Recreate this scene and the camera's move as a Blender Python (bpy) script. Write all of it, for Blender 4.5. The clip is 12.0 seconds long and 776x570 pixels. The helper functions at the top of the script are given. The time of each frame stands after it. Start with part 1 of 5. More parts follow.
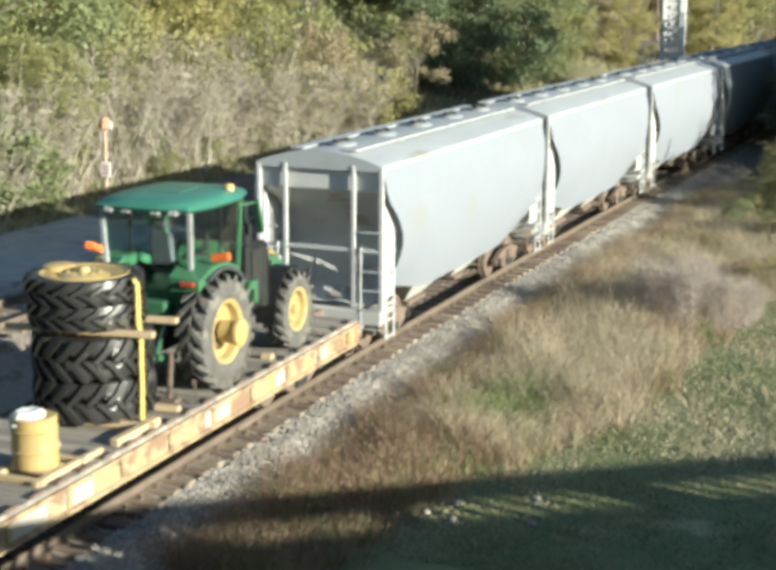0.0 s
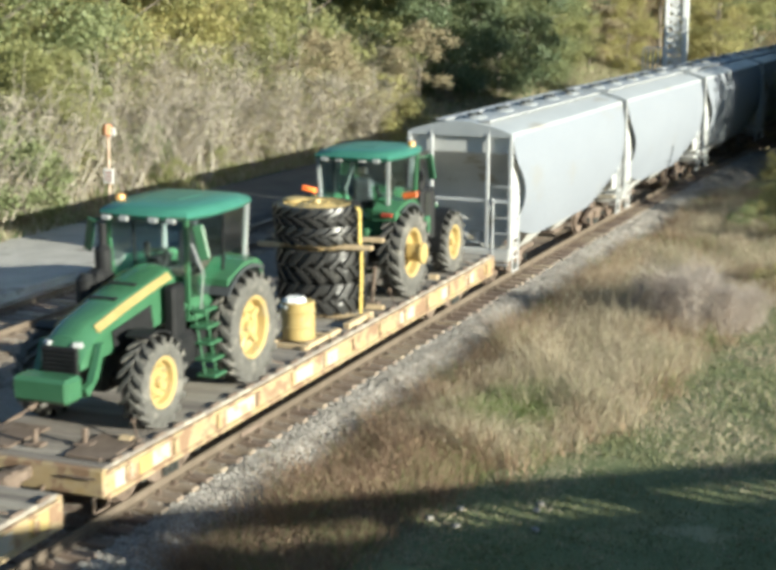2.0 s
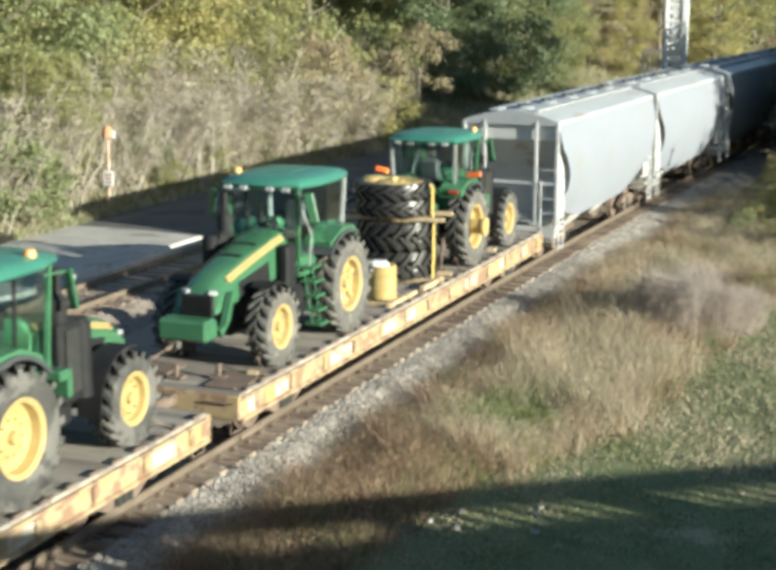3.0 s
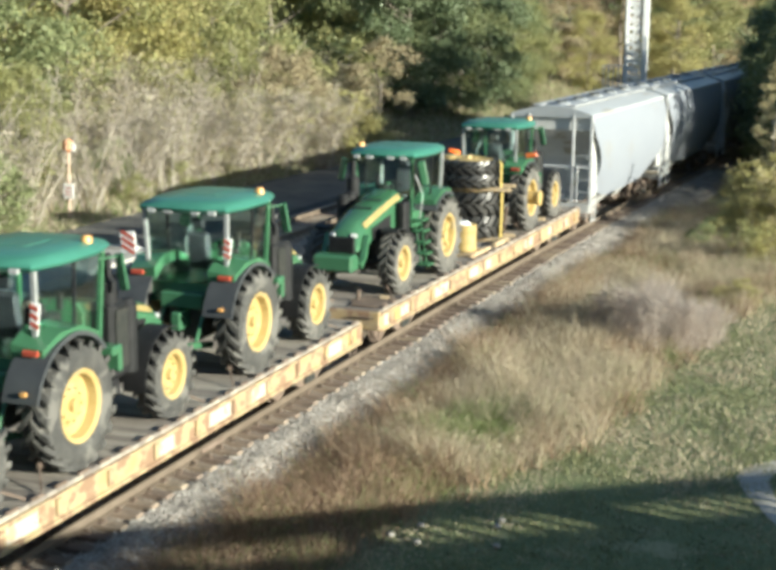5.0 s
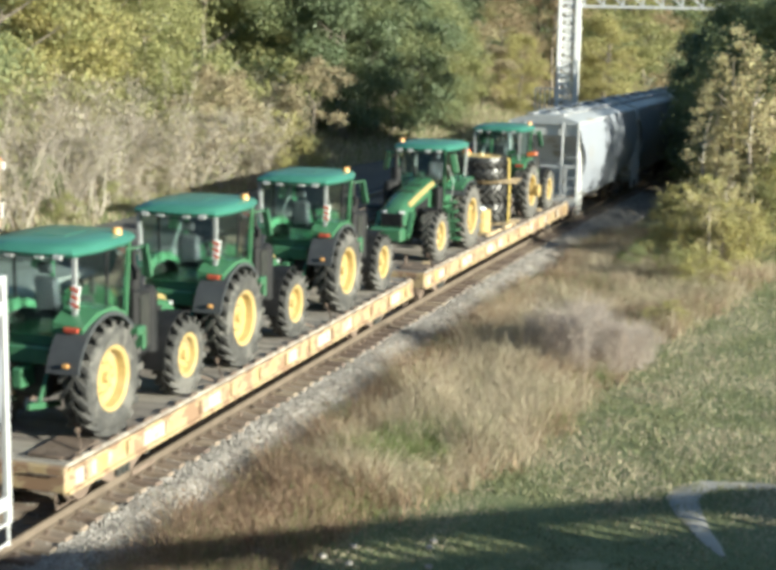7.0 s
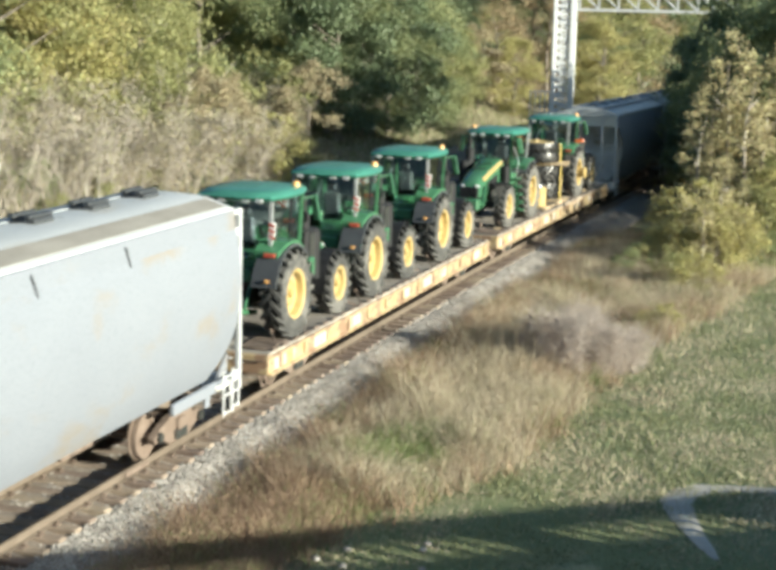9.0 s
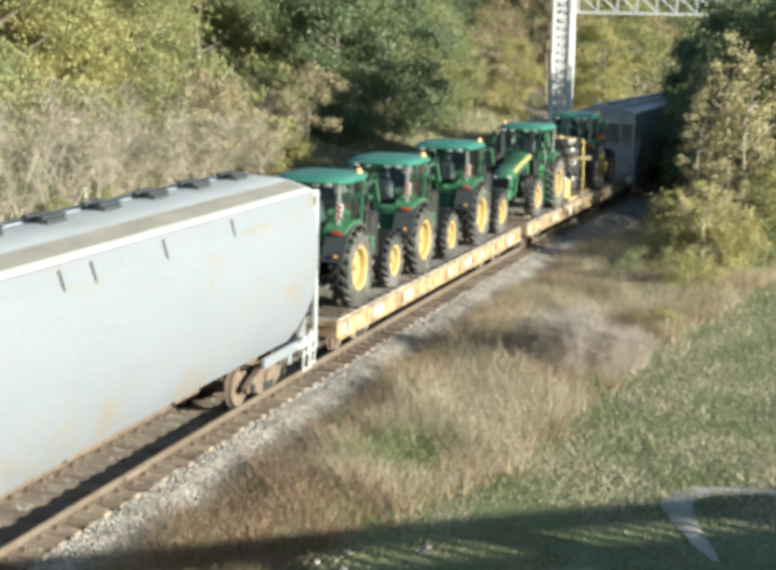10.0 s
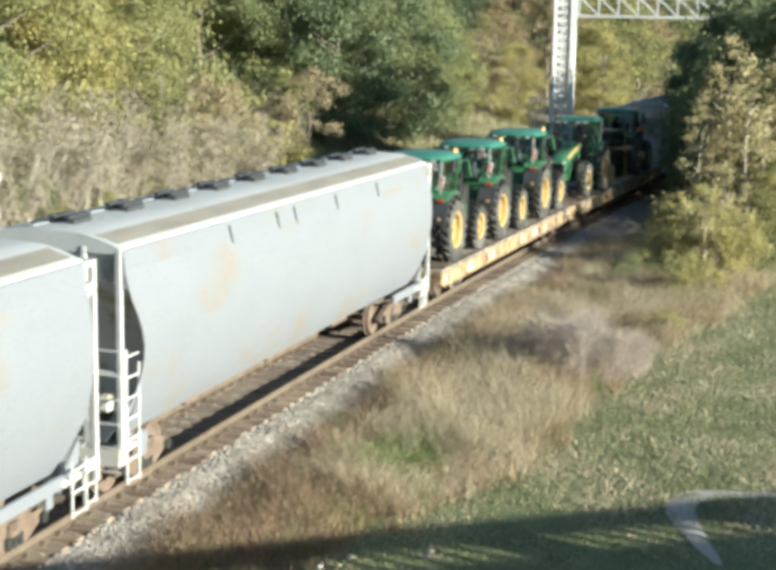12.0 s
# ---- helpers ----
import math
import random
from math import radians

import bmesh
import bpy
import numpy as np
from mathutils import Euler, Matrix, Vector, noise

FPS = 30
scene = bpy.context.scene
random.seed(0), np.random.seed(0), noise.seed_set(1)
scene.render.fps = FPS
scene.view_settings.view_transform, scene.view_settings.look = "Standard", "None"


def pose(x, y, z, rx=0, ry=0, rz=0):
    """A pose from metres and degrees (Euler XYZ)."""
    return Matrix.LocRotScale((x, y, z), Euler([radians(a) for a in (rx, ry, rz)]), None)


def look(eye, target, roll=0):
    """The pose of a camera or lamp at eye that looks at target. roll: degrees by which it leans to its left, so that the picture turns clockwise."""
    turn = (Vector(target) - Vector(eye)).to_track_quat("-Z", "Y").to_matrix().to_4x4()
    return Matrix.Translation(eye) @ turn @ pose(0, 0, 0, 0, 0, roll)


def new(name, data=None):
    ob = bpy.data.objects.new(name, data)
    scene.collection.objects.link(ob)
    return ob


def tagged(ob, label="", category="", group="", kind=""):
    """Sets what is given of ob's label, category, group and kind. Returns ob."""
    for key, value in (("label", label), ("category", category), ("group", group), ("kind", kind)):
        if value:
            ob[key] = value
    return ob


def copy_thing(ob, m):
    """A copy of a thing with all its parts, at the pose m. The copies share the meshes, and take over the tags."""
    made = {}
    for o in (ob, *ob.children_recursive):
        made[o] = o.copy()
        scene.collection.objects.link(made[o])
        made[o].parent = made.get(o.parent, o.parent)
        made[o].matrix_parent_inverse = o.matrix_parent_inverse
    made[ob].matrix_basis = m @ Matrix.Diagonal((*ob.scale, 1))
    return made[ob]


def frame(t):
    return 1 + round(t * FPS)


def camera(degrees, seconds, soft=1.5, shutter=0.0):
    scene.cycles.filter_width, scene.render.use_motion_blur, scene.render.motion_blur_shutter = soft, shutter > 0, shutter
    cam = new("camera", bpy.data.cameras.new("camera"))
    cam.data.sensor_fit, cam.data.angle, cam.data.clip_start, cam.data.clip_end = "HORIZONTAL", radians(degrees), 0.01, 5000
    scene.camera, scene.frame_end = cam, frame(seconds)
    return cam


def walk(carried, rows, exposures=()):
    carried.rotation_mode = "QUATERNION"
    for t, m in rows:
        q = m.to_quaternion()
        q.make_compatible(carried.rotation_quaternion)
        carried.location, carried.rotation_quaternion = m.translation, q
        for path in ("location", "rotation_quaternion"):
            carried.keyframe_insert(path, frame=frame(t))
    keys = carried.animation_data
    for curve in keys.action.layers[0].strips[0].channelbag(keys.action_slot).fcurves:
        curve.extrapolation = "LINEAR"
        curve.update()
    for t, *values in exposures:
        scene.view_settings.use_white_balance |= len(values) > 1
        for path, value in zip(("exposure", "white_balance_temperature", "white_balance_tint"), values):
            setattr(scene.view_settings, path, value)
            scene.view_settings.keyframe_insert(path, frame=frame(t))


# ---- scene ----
# ---- camera: held by hand over a bridge rail, turning slowly ----
EYE = (0.0, 0.0, 8.12)
cam = camera(29.215, 12.0, soft=4.4, shutter=0.5)


def aim(yaw, pitch, roll):
    """Camera pose: yaw to the left of +Y, pitch down, roll, in degrees."""
    a, b = radians(yaw), radians(pitch)
    way = Vector((-math.sin(a) * math.cos(b), math.cos(a) * math.cos(b), -math.sin(b)))
    return look(EYE, Vector(EYE) + way * 10, roll)


EXPO = 1.24
CAMERA_TURNS = [
    (0.0, 21.077, 11.856, 0.256),
    (0.5, 21.041, 11.865, 0.223),
    (1.0, 21.083, 11.783, 0.174),
    (1.5, 21.029, 11.652, 0.346),
    (2.0, 21.194, 11.617, 0.158),
    (2.5, 21.203, 11.573, 0.177),
    (4.5, 20.483, 11.198, 0.275),
    (5.0, 19.678, 10.991, 0.542),
    (5.5, 18.686, 10.790, 0.854),
    (6.0, 18.148, 10.549, 1.005),
    (6.5, 17.354, 10.364, 1.148),
    (7.0, 17.054, 10.154, 1.165),
    (9.0, 16.845, 10.049, 1.369),
    (9.5, 16.826, 10.033, 1.281),
    (10.0, 16.828, 9.937, 1.255),
    (10.5, 16.914, 9.891, 1.213),
    (11.0, 16.930, 9.928, 1.054),
    (11.5, 16.998, 9.853, 1.008),
    (12.0, 16.904, 9.773, 1.029),
]
walk(cam, [(t, aim(a, b, c)) for t, a, b, c in CAMERA_TURNS], exposures=[(0, EXPO, 6500, 4), (4.5, EXPO + 0.04, 6500, 4), (7, EXPO + 0.12, 6500, 4), (12, EXPO + 0.12, 6500, 4)])

# ---- light: low autumn sun from the right and a little behind ----
SUN_WAY = Vector((0.945, -0.215, 0.243)).normalized()
world = bpy.data.worlds.new("sky")
scene.world = world
world.use_nodes = True
wn = world.node_tree
sky = wn.nodes.new("ShaderNodeTexSky")
sky.sky_type, sky.sun_disc = "NISHITA", False
sky.sun_elevation = math.asin(SUN_WAY.z)
sky.sun_rotation = math.atan2(SUN_WAY.x, SUN_WAY.y)
sky.air_density, sky.dust_density, sky.ozone_density = 1.2, 0.6, 3.2
wn.links.new(sky.outputs[0], wn.nodes["Background"].inputs[0])
wn.nodes["Background"].inputs[1].default_value = 0.062
sun = new("sun", bpy.data.lights.new("sun", "SUN"))
sun.data.energy, sun.data.angle, sun.data.color = 5.0, radians(0.36), (1.0, 0.955, 0.82)
sun.matrix_world = look(SUN_WAY * 80, (0, 0, 0))

# ---- the line of the track: straight, then a wide curve to the right ----
TRACK_X, CURVE, CURVE_FROM = -12.773, 0.001079, 18.52
SPEED, START = 4.4137, -41.933
rng = np.random.default_rng(7)


def on_track(s, off=0.0, z=0.0, shift=0.0):
    """Pose on the track at length s, off to its right."""
    th = CURVE * max(s - CURVE_FROM, 0)
    x = TRACK_X + shift + (1 - math.cos(th)) / CURVE
    y = min(s, CURVE_FROM) + math.sin(th) / CURVE
    return pose(x + off * math.cos(th), y - off * math.sin(th), z, 0, 0, -math.degrees(th))


# ---- mesh helpers ----
class Shape:
    """Vertices and faces, gathered piece by piece."""

    def __init__(self):
        self.v, self.f = [], []

    def add(self, verts, faces, m=None):
        n = len(self.v)
        self.v += [tuple(m @ Vector(p)) if m else tuple(p) for p in verts]
        self.f += [tuple(i + n for i in q) for q in faces]
        return self

    def box(self, size, at=(0, 0, 0), turn=(0, 0, 0), c=0.0):
        """A box centred at a place, its edges cut by c."""
        x, y, z = (s / 2 for s in size)
        m = pose(*at, *turn)
        if c <= 0:
            v = [(a * x, b * y, d * z) for a in (-1, 1) for b in (-1, 1) for d in (-1, 1)]
            return self.add(v, [(0, 1, 3, 2), (4, 6, 7, 5), (0, 4, 5, 1), (2, 3, 7, 6), (0, 2, 6, 4), (1, 5, 7, 3)], m)
        c = min(c, x * 0.9, y * 0.9, z * 0.9)
        bm = bmesh.new()
        bmesh.ops.create_cube(bm, size=1.0)
        for p in bm.verts:
            p.co = Vector((p.co.x * 2 * x, p.co.y * 2 * y, p.co.z * 2 * z))
        bmesh.ops.bevel(bm, geom=bm.edges[:], offset=c, segments=1, affect="EDGES")
        bm.verts.index_update()
        v, f = [p.co.copy() for p in bm.verts], [tuple(p.index for p in q.verts) for q in bm.faces]
        bm.free()
        return self.add(v, f, m)

    def lathe(self, profile, n=32, m=None, close=False):
        """Turn (radius, height) pairs round the z axis."""
        v, f, k = [], [], len(profile)
        for i in range(n):
            a = 2 * math.pi * i / n
            v += [(r * math.cos(a), r * math.sin(a), h) for r, h in profile]
        for i in range(n):
            j = (i + 1) % n
            for q in range(k if close else k - 1):
                w = (q + 1) % k
                f.append((i * k + q, j * k + q, j * k + w, i * k + w))
        if not close:
            f.append(tuple(i * k for i in reversed(range(n))))
            f.append(tuple(i * k + k - 1 for i in range(n)))
        return self.add(v, f, m)

    def rod(self, a, b, r, n=8, r2=None):
        a, b = Vector(a), Vector(b)
        m = Matrix.Translation(a) @ (b - a).to_track_quat("Z", "Y").to_matrix().to_4x4()
        return self.lathe([(r, 0), (r if r2 is None else r2, (b - a).length)], n, m)

    def pipe(self, path, r, n=8):
        for a, b in zip(path, path[1:]):
            self.rod(a, b, r, n)
        return self

    def prism(self, outline, a, b, axis="x", m=None):
        """Push an outline of two coordinates from a to b along an axis."""
        def put(p, q):
            return {"x": (q, p[0], p[1]), "y": (p[0], q, p[1]), "z": (p[0], p[1], q)}[axis]
        n = len(outline)
        v = [put(p, a) for p in outline] + [put(p, b) for p in outline]
        f = [(i, (i + 1) % n, n + (i + 1) % n, n + i) for i in range(n)]
        return self.add(v, f + [tuple(reversed(range(n))), tuple(range(n, 2 * n))], m)

    def loft(self, rings, caps=True, closed=True):
        """Skin equal rings of points."""
        k = len(rings[0])
        f = []
        for i in range(len(rings) - 1):
            for q in range(k if closed else k - 1):
                w = (q + 1) % k
                f.append((i * k + q, i * k + w, (i + 1) * k + w, (i + 1) * k + q))
        if caps:
            f += [tuple(reversed(range(k))), tuple(range((len(rings) - 1) * k, len(rings) * k))]
        return self.add([p for r in rings for p in r], f)

    def arc(self, r0, r1, x0, x1, a0, a1, cy, cz, n=14):
        """A curved strip round the x axis: angles in degrees from +y over the top."""
        rings = []
        for i in range(n + 1):
            a = radians(a0 + (a1 - a0) * i / n)
            c, s = math.cos(a), math.sin(a)
            rings.append([(x0, cy + r0 * c, cz + r0 * s), (x1, cy + r0 * c, cz + r0 * s), (x1, cy + r1 * c, cz + r1 * s), (x0, cy + r1 * c, cz + r1 * s)])
        return self.loft(rings)

    def mesh(self, name, material, smooth=True):
        me = bpy.data.meshes.new(name)
        me.from_pydata(self.v, [], self.f)
        me.materials.append(material)
        bm = bmesh.new()
        bm.from_mesh(me)
        bmesh.ops.recalc_face_normals(bm, faces=bm.faces[:])
        bm.to_mesh(me)
        bm.free()
        if smooth:
            me.shade_smooth()
            me.set_sharp_from_angle(angle=radians(32))
        return me


def part(name, shape, material, parent, label="", m=None, smooth=True):
    ob = new(name, shape.mesh(name, material, smooth))
    ob.parent = parent
    if m:
        ob.matrix_basis = m
    return tagged(ob, label)


def thing(name, label, category, group="", kind="", m=None):
    ob = new(name)
    ob.empty_display_size = 0.3
    if m:
        ob.matrix_basis = m
    return tagged(ob, label, category, group, kind)


def cards(name, verts, sides, material):
    """A mesh from an array of corners, so many to a face."""
    verts = np.ascontiguousarray(verts, dtype=np.float32).reshape(-1, 3)
    n = len(verts)
    me = bpy.data.meshes.new(name)
    me.vertices.add(n)
    me.vertices.foreach_set("co", verts.ravel())
    me.loops.add(n)
    me.loops.foreach_set("vertex_index", np.arange(n, dtype=np.int32))
    me.polygons.add(n // sides)
    me.polygons.foreach_set("loop_start", np.arange(0, n, sides, dtype=np.int32))
    me.update(calc_edges=True)
    me.materials.append(material)
    return me


# ---- materials ----
def mat(name, c1, c2, scale=3.0, fine=40.0, rough=0.7, metal=0.0, bump=0.15, stain=None, stain_scale=0.8, stain_edge=0.56, stain_soft=0.06, vary=0.0, island=0.0, leaf=0.0, spec=0.4, stretch=(1, 1, 1)):
    """Two colours mixed by coarse and fine noise, with a third in patches."""
    m = bpy.data.materials.new(name)
    m.use_nodes = True
    t = m.node_tree
    N, L = t.nodes, t.links
    bsdf, out = N["Principled BSDF"], N["Material Output"]
    co, info = N.new("ShaderNodeTexCoord"), N.new("ShaderNodeObjectInfo")
    add = N.new("ShaderNodeVectorMath")
    add.operation = "MULTIPLY_ADD"
    add.inputs[1].default_value = stretch
    sc = N.new("ShaderNodeMath")
    sc.operation = "MULTIPLY"
    sc.inputs[1].default_value = 31.0
    L.new(info.outputs["Random"], sc.inputs[0])
    L.new(co.outputs["Object"], add.inputs[0])
    L.new(sc.outputs[0], add.inputs[2])

    def noisy(s, detail=4.0):
        n = N.new("ShaderNodeTexNoise")
        n.inputs["Scale"].default_value, n.inputs["Detail"].default_value, n.inputs["Roughness"].default_value = s, detail, 0.62
        L.new(add.outputs[0], n.inputs["Vector"])
        return n.outputs["Fac"]

    def ramp(src, lo, hi):
        r = N.new("ShaderNodeMapRange")
        r.inputs[1].default_value, r.inputs[2].default_value = lo, hi
        L.new(src, r.inputs[0])
        return r.outputs[0]

    def mix(fac, a, b):
        x = N.new("ShaderNodeMix")
        x.data_type = "RGBA"
        for src, k in ((fac, 0), (a, 6), (b, 7)):
            if isinstance(src, (tuple, list)):
                x.inputs[k].default_value = (*src, 1.0)
            elif isinstance(src, float):
                x.inputs[k].default_value = src
            else:
                L.new(src, x.inputs[k])
        return x.outputs[2]

    coarse, grain = noisy(scale), noisy(fine, 2.0)
    col = mix(ramp(coarse, 0.35, 0.65), c1, c2)
    dark = tuple(0.72 * (a + b) / 2 for a, b in zip(c1, c2))
    col = mix(ramp(grain, 0.5, 0.85), col, dark)
    if stain:
        col = mix(ramp(noisy(stain_scale, 6.0), stain_edge, stain_edge + stain_soft), col, stain)
    if vary or island:
        hsv = N.new("ShaderNodeHueSaturation")
        src = info.outputs["Random"]
        amount = vary
        if island:
            src, amount = N.new("ShaderNodeNewGeometry").outputs["Random Per Island"], island
        r = N.new("ShaderNodeMapRange")
        r.inputs[3].default_value, r.inputs[4].default_value = 1 - amount, 1 + amount
        L.new(src, r.inputs[0])
        L.new(r.outputs[0], hsv.inputs["Value"])
        h = N.new("ShaderNodeMapRange")
        h.inputs[3].default_value, h.inputs[4].default_value = 0.5 - amount * 0.06, 0.5 + amount * 0.05
        L.new(src, h.inputs[0])
        L.new(h.outputs[0], hsv.inputs["Hue"])
        L.new(col, hsv.inputs["Color"])
        col = hsv.outputs[0]
    L.new(col, bsdf.inputs["Base Color"])
    bsdf.inputs["Roughness"].default_value, bsdf.inputs["Metallic"].default_value = rough, metal
    bsdf.inputs["Specular IOR Level"].default_value = spec
    if bump:
        b = N.new("ShaderNodeBump")
        b.inputs["Strength"].default_value, b.inputs["Distance"].default_value = bump, 0.02
        L.new(grain, b.inputs["Height"])
        L.new(b.outputs[0], bsdf.inputs["Normal"])
    if leaf:
        tr, ms = N.new("ShaderNodeBsdfTranslucent"), N.new("ShaderNodeMixShader")
        L.new(col, tr.inputs[0])
        ms.inputs[0].default_value = leaf
        L.new(bsdf.outputs[0], ms.inputs[1])
        L.new(tr.outputs[0], ms.inputs[2])
        L.new(ms.outputs[0], out.inputs[0])
    return m


def glass_mat(name, tint):
    m = bpy.data.materials.new(name)
    m.use_nodes = True
    b = m.node_tree.nodes["Principled BSDF"]
    b.inputs["Base Color"].default_value = (*tint, 1)
    b.inputs["Transmission Weight"].default_value, b.inputs["Roughness"].default_value, b.inputs["IOR"].default_value = 1.0, 0.03, 1.35
    return m


GREEN = mat("tractor_green", (0.046, 0.134, 0.07), (0.054, 0.158, 0.083), 2, 60, rough=0.26, bump=0.02, spec=0.7)
# Tractor green made lighter and bluer; the sky's reflection is in the colour.
ROOF_SKY_GREEN = mat("cab_roof_green_sky_tint", (0.045, 0.175, 0.128), (0.055, 0.208, 0.154), 2, 60, rough=0.32, bump=0.01, spec=0.7)
YELLOW = mat("wheel_yellow", (0.42, 0.305, 0.122), (0.46, 0.35, 0.158), 3, 50, rough=0.35, bump=0.02, stain=(0.36, 0.29, 0.17), stain_scale=2.5, stain_edge=0.58)
STRIPE = mat("bonnet_stripe_yellow", (0.33, 0.255, 0.1), (0.38, 0.3, 0.13), 3, 50, rough=0.4, bump=0.02)
BLACK = mat("black_plastic", (0.012, 0.013, 0.014), (0.02, 0.02, 0.022), 4, 70, rough=0.62, spec=0.25, bump=0.05)
FENDER_GREY = mat("fender_plastic", (0.04, 0.044, 0.05), (0.055, 0.06, 0.065), 3, 80, rough=0.6, bump=0.04)
RUBBER = mat("tyre_rubber", (0.045, 0.045, 0.044), (0.085, 0.083, 0.078), 3, 50, rough=0.75, bump=0.2, stain=(0.13, 0.125, 0.115), stain_scale=1.8, stain_edge=0.52)
NEW_RUBBER = mat("new_tyre_rubber", (0.024, 0.024, 0.024), (0.04, 0.039, 0.038), 3, 50, rough=0.34, bump=0.15, stain=(0.085, 0.082, 0.076), stain_scale=1.8, stain_edge=0.6, spec=0.6)
DUSTY_RUBBER = mat("dusty_tyre_rubber", (0.085, 0.082, 0.076), (0.13, 0.125, 0.115), 4, 40, rough=0.85, bump=0.2, stain=(0.18, 0.17, 0.15), stain_scale=2.5, stain_edge=0.55)
STEEL_DARK = mat("dark_iron", (0.03, 0.034, 0.032), (0.05, 0.05, 0.046), 5, 60, rough=0.6, metal=0.3, bump=0.2)
POST_GREY = mat("grey_post", (0.28, 0.29, 0.29), (0.34, 0.35, 0.35), 3, 60, rough=0.35, bump=0.02)
LAMP_WHITE = mat("lamp_lens", (0.38, 0.39, 0.39), (0.45, 0.46, 0.46), 3, 60, rough=0.1, bump=0.02)
ORANGE = mat("amber_lens", (0.62, 0.32, 0.1), (0.68, 0.38, 0.14), 3, 60, rough=0.3, bump=0.02)
SIGNAL_RED = mat("red_amber_lens", (0.7, 0.14, 0.03), (0.75, 0.18, 0.05), 3, 60, rough=0.3, bump=0.02)
POST_PINK = mat("faded_orange_post", (0.5, 0.36, 0.27), (0.58, 0.45, 0.36), 3, 30, rough=0.7, bump=0.05)
POST_CAP = mat("faded_orange_cap", (0.5, 0.22, 0.1), (0.56, 0.27, 0.14), 3, 30, rough=0.6, bump=0.05)
RED = mat("red_lens", (0.42, 0.07, 0.045), (0.48, 0.09, 0.055), 3, 60, rough=0.35, bump=0.02)
WHITE = mat("white_paint", (0.75, 0.75, 0.73), (0.8, 0.8, 0.79), 3, 60, rough=0.45, bump=0.03)
PANE = glass_mat("cab_glass", (0.68, 0.78, 0.78))
SEAT_CLOTH = mat("seat_cloth", (0.026, 0.031, 0.037), (0.042, 0.048, 0.055), 4, 60, rough=0.8, bump=0.1)
# Light is put into the hopper white: sides toned down for full sun.
HOPPER_SUN_SIDE = mat("hopper_side_sun_toned", (0.236, 0.256, 0.296), (0.248, 0.268, 0.308), 0.9, 30, rough=0.55, bump=0.05, stain=(0.235, 0.243, 0.258), stain_scale=0.5, stain_edge=0.6, stretch=(1, 0.6, 1))
HOPPER_SUN_STAINED = mat("hopper_side_sun_toned_rust_stained", (0.204, 0.22, 0.252), (0.215, 0.231, 0.263), 0.9, 30, rough=0.55, bump=0.05, stain=(0.225, 0.18, 0.125), stain_scale=0.8, stain_edge=0.545, stain_soft=0.2, stretch=(1, 0.55, 0.8))
HATCH_GREY = mat("hatch_cover_grey", (0.24, 0.26, 0.28), (0.32, 0.34, 0.36), 2, 40, rough=0.5, bump=0.08, stain=(0.2, 0.19, 0.17), stain_scale=2)
# Roofs of the same white, raised to read as bright under grazing sun.
HOPPER_ROOF_LIFTED = mat("hopper_roof_light_lifted", (0.37, 0.39, 0.41), (0.44, 0.46, 0.48), 1.2, 40, rough=0.4, bump=0.08, stain=(0.32, 0.3, 0.27), stain_scale=0.9, stain_edge=0.6, stretch=(1, 0.3, 1))
ROOF_LIT_PALE = mat("pale_roof_light_lifted", (0.42, 0.435, 0.445), (0.48, 0.495, 0.505), 1.2, 40, rough=0.5, bump=0.06, stain=(0.4, 0.37, 0.32), stain_scale=0.9, stain_edge=0.58, stain_soft=0.15, stretch=(1, 0.3, 1))
# Ends of the same white, raised because they stand in skylit shade.
HOPPER_END_LIFTED = mat("hopper_end_shade_lifted", (0.5, 0.5, 0.485), (0.57, 0.57, 0.555), 0.8, 40, rough=0.6, bump=0.08, stain=(0.36, 0.32, 0.25), stain_scale=0.9, stain_edge=0.55)
ROOF_DIRT = mat("roof_walk_dirt", (0.2, 0.185, 0.165), (0.27, 0.255, 0.23), 2.0, 40, rough=0.8, bump=0.1, stretch=(1, 0.3, 1))
RUST = mat("rusty_iron", (0.135, 0.098, 0.076), (0.2, 0.152, 0.122), 3, 50, rough=0.85, bump=0.3, stain=(0.075, 0.055, 0.042), stain_scale=2.0)
RAIL_RUST = mat("rail_steel", (0.14, 0.11, 0.085), (0.2, 0.16, 0.125), 2, 50, rough=0.6, metal=0.2, bump=0.2)
SILL = mat("worn_yellow_sill", (0.37, 0.265, 0.132), (0.41, 0.35, 0.25), 2.4, 30, rough=0.7, bump=0.2, stain=(0.24, 0.155, 0.1), stain_scale=2.4, stain_edge=0.485, stretch=(1, 0.8, 1))
SILL_PATCH = mat("faded_white_patch", (0.4, 0.365, 0.31), (0.46, 0.425, 0.375), 3, 40, rough=0.7, bump=0.1, stain=(0.42, 0.3, 0.19), stain_scale=3, stain_edge=0.54)
PLANK = mat("deck_plank", (0.235, 0.21, 0.182), (0.335, 0.3, 0.262), 3, 50, rough=0.9, bump=0.4, vary=0.3, stretch=(0.3, 3, 1))
SLEEPER = mat("sleeper_wood", (0.21, 0.16, 0.125), (0.3, 0.24, 0.19), 3, 40, rough=0.95, bump=0.4, vary=0.3, stretch=(0.4, 3, 1))
STONE = mat("ballast_stone", (0.25, 0.23, 0.21), (0.41, 0.38, 0.35), 2, 30, rough=0.9, bump=0.3, island=0.38)
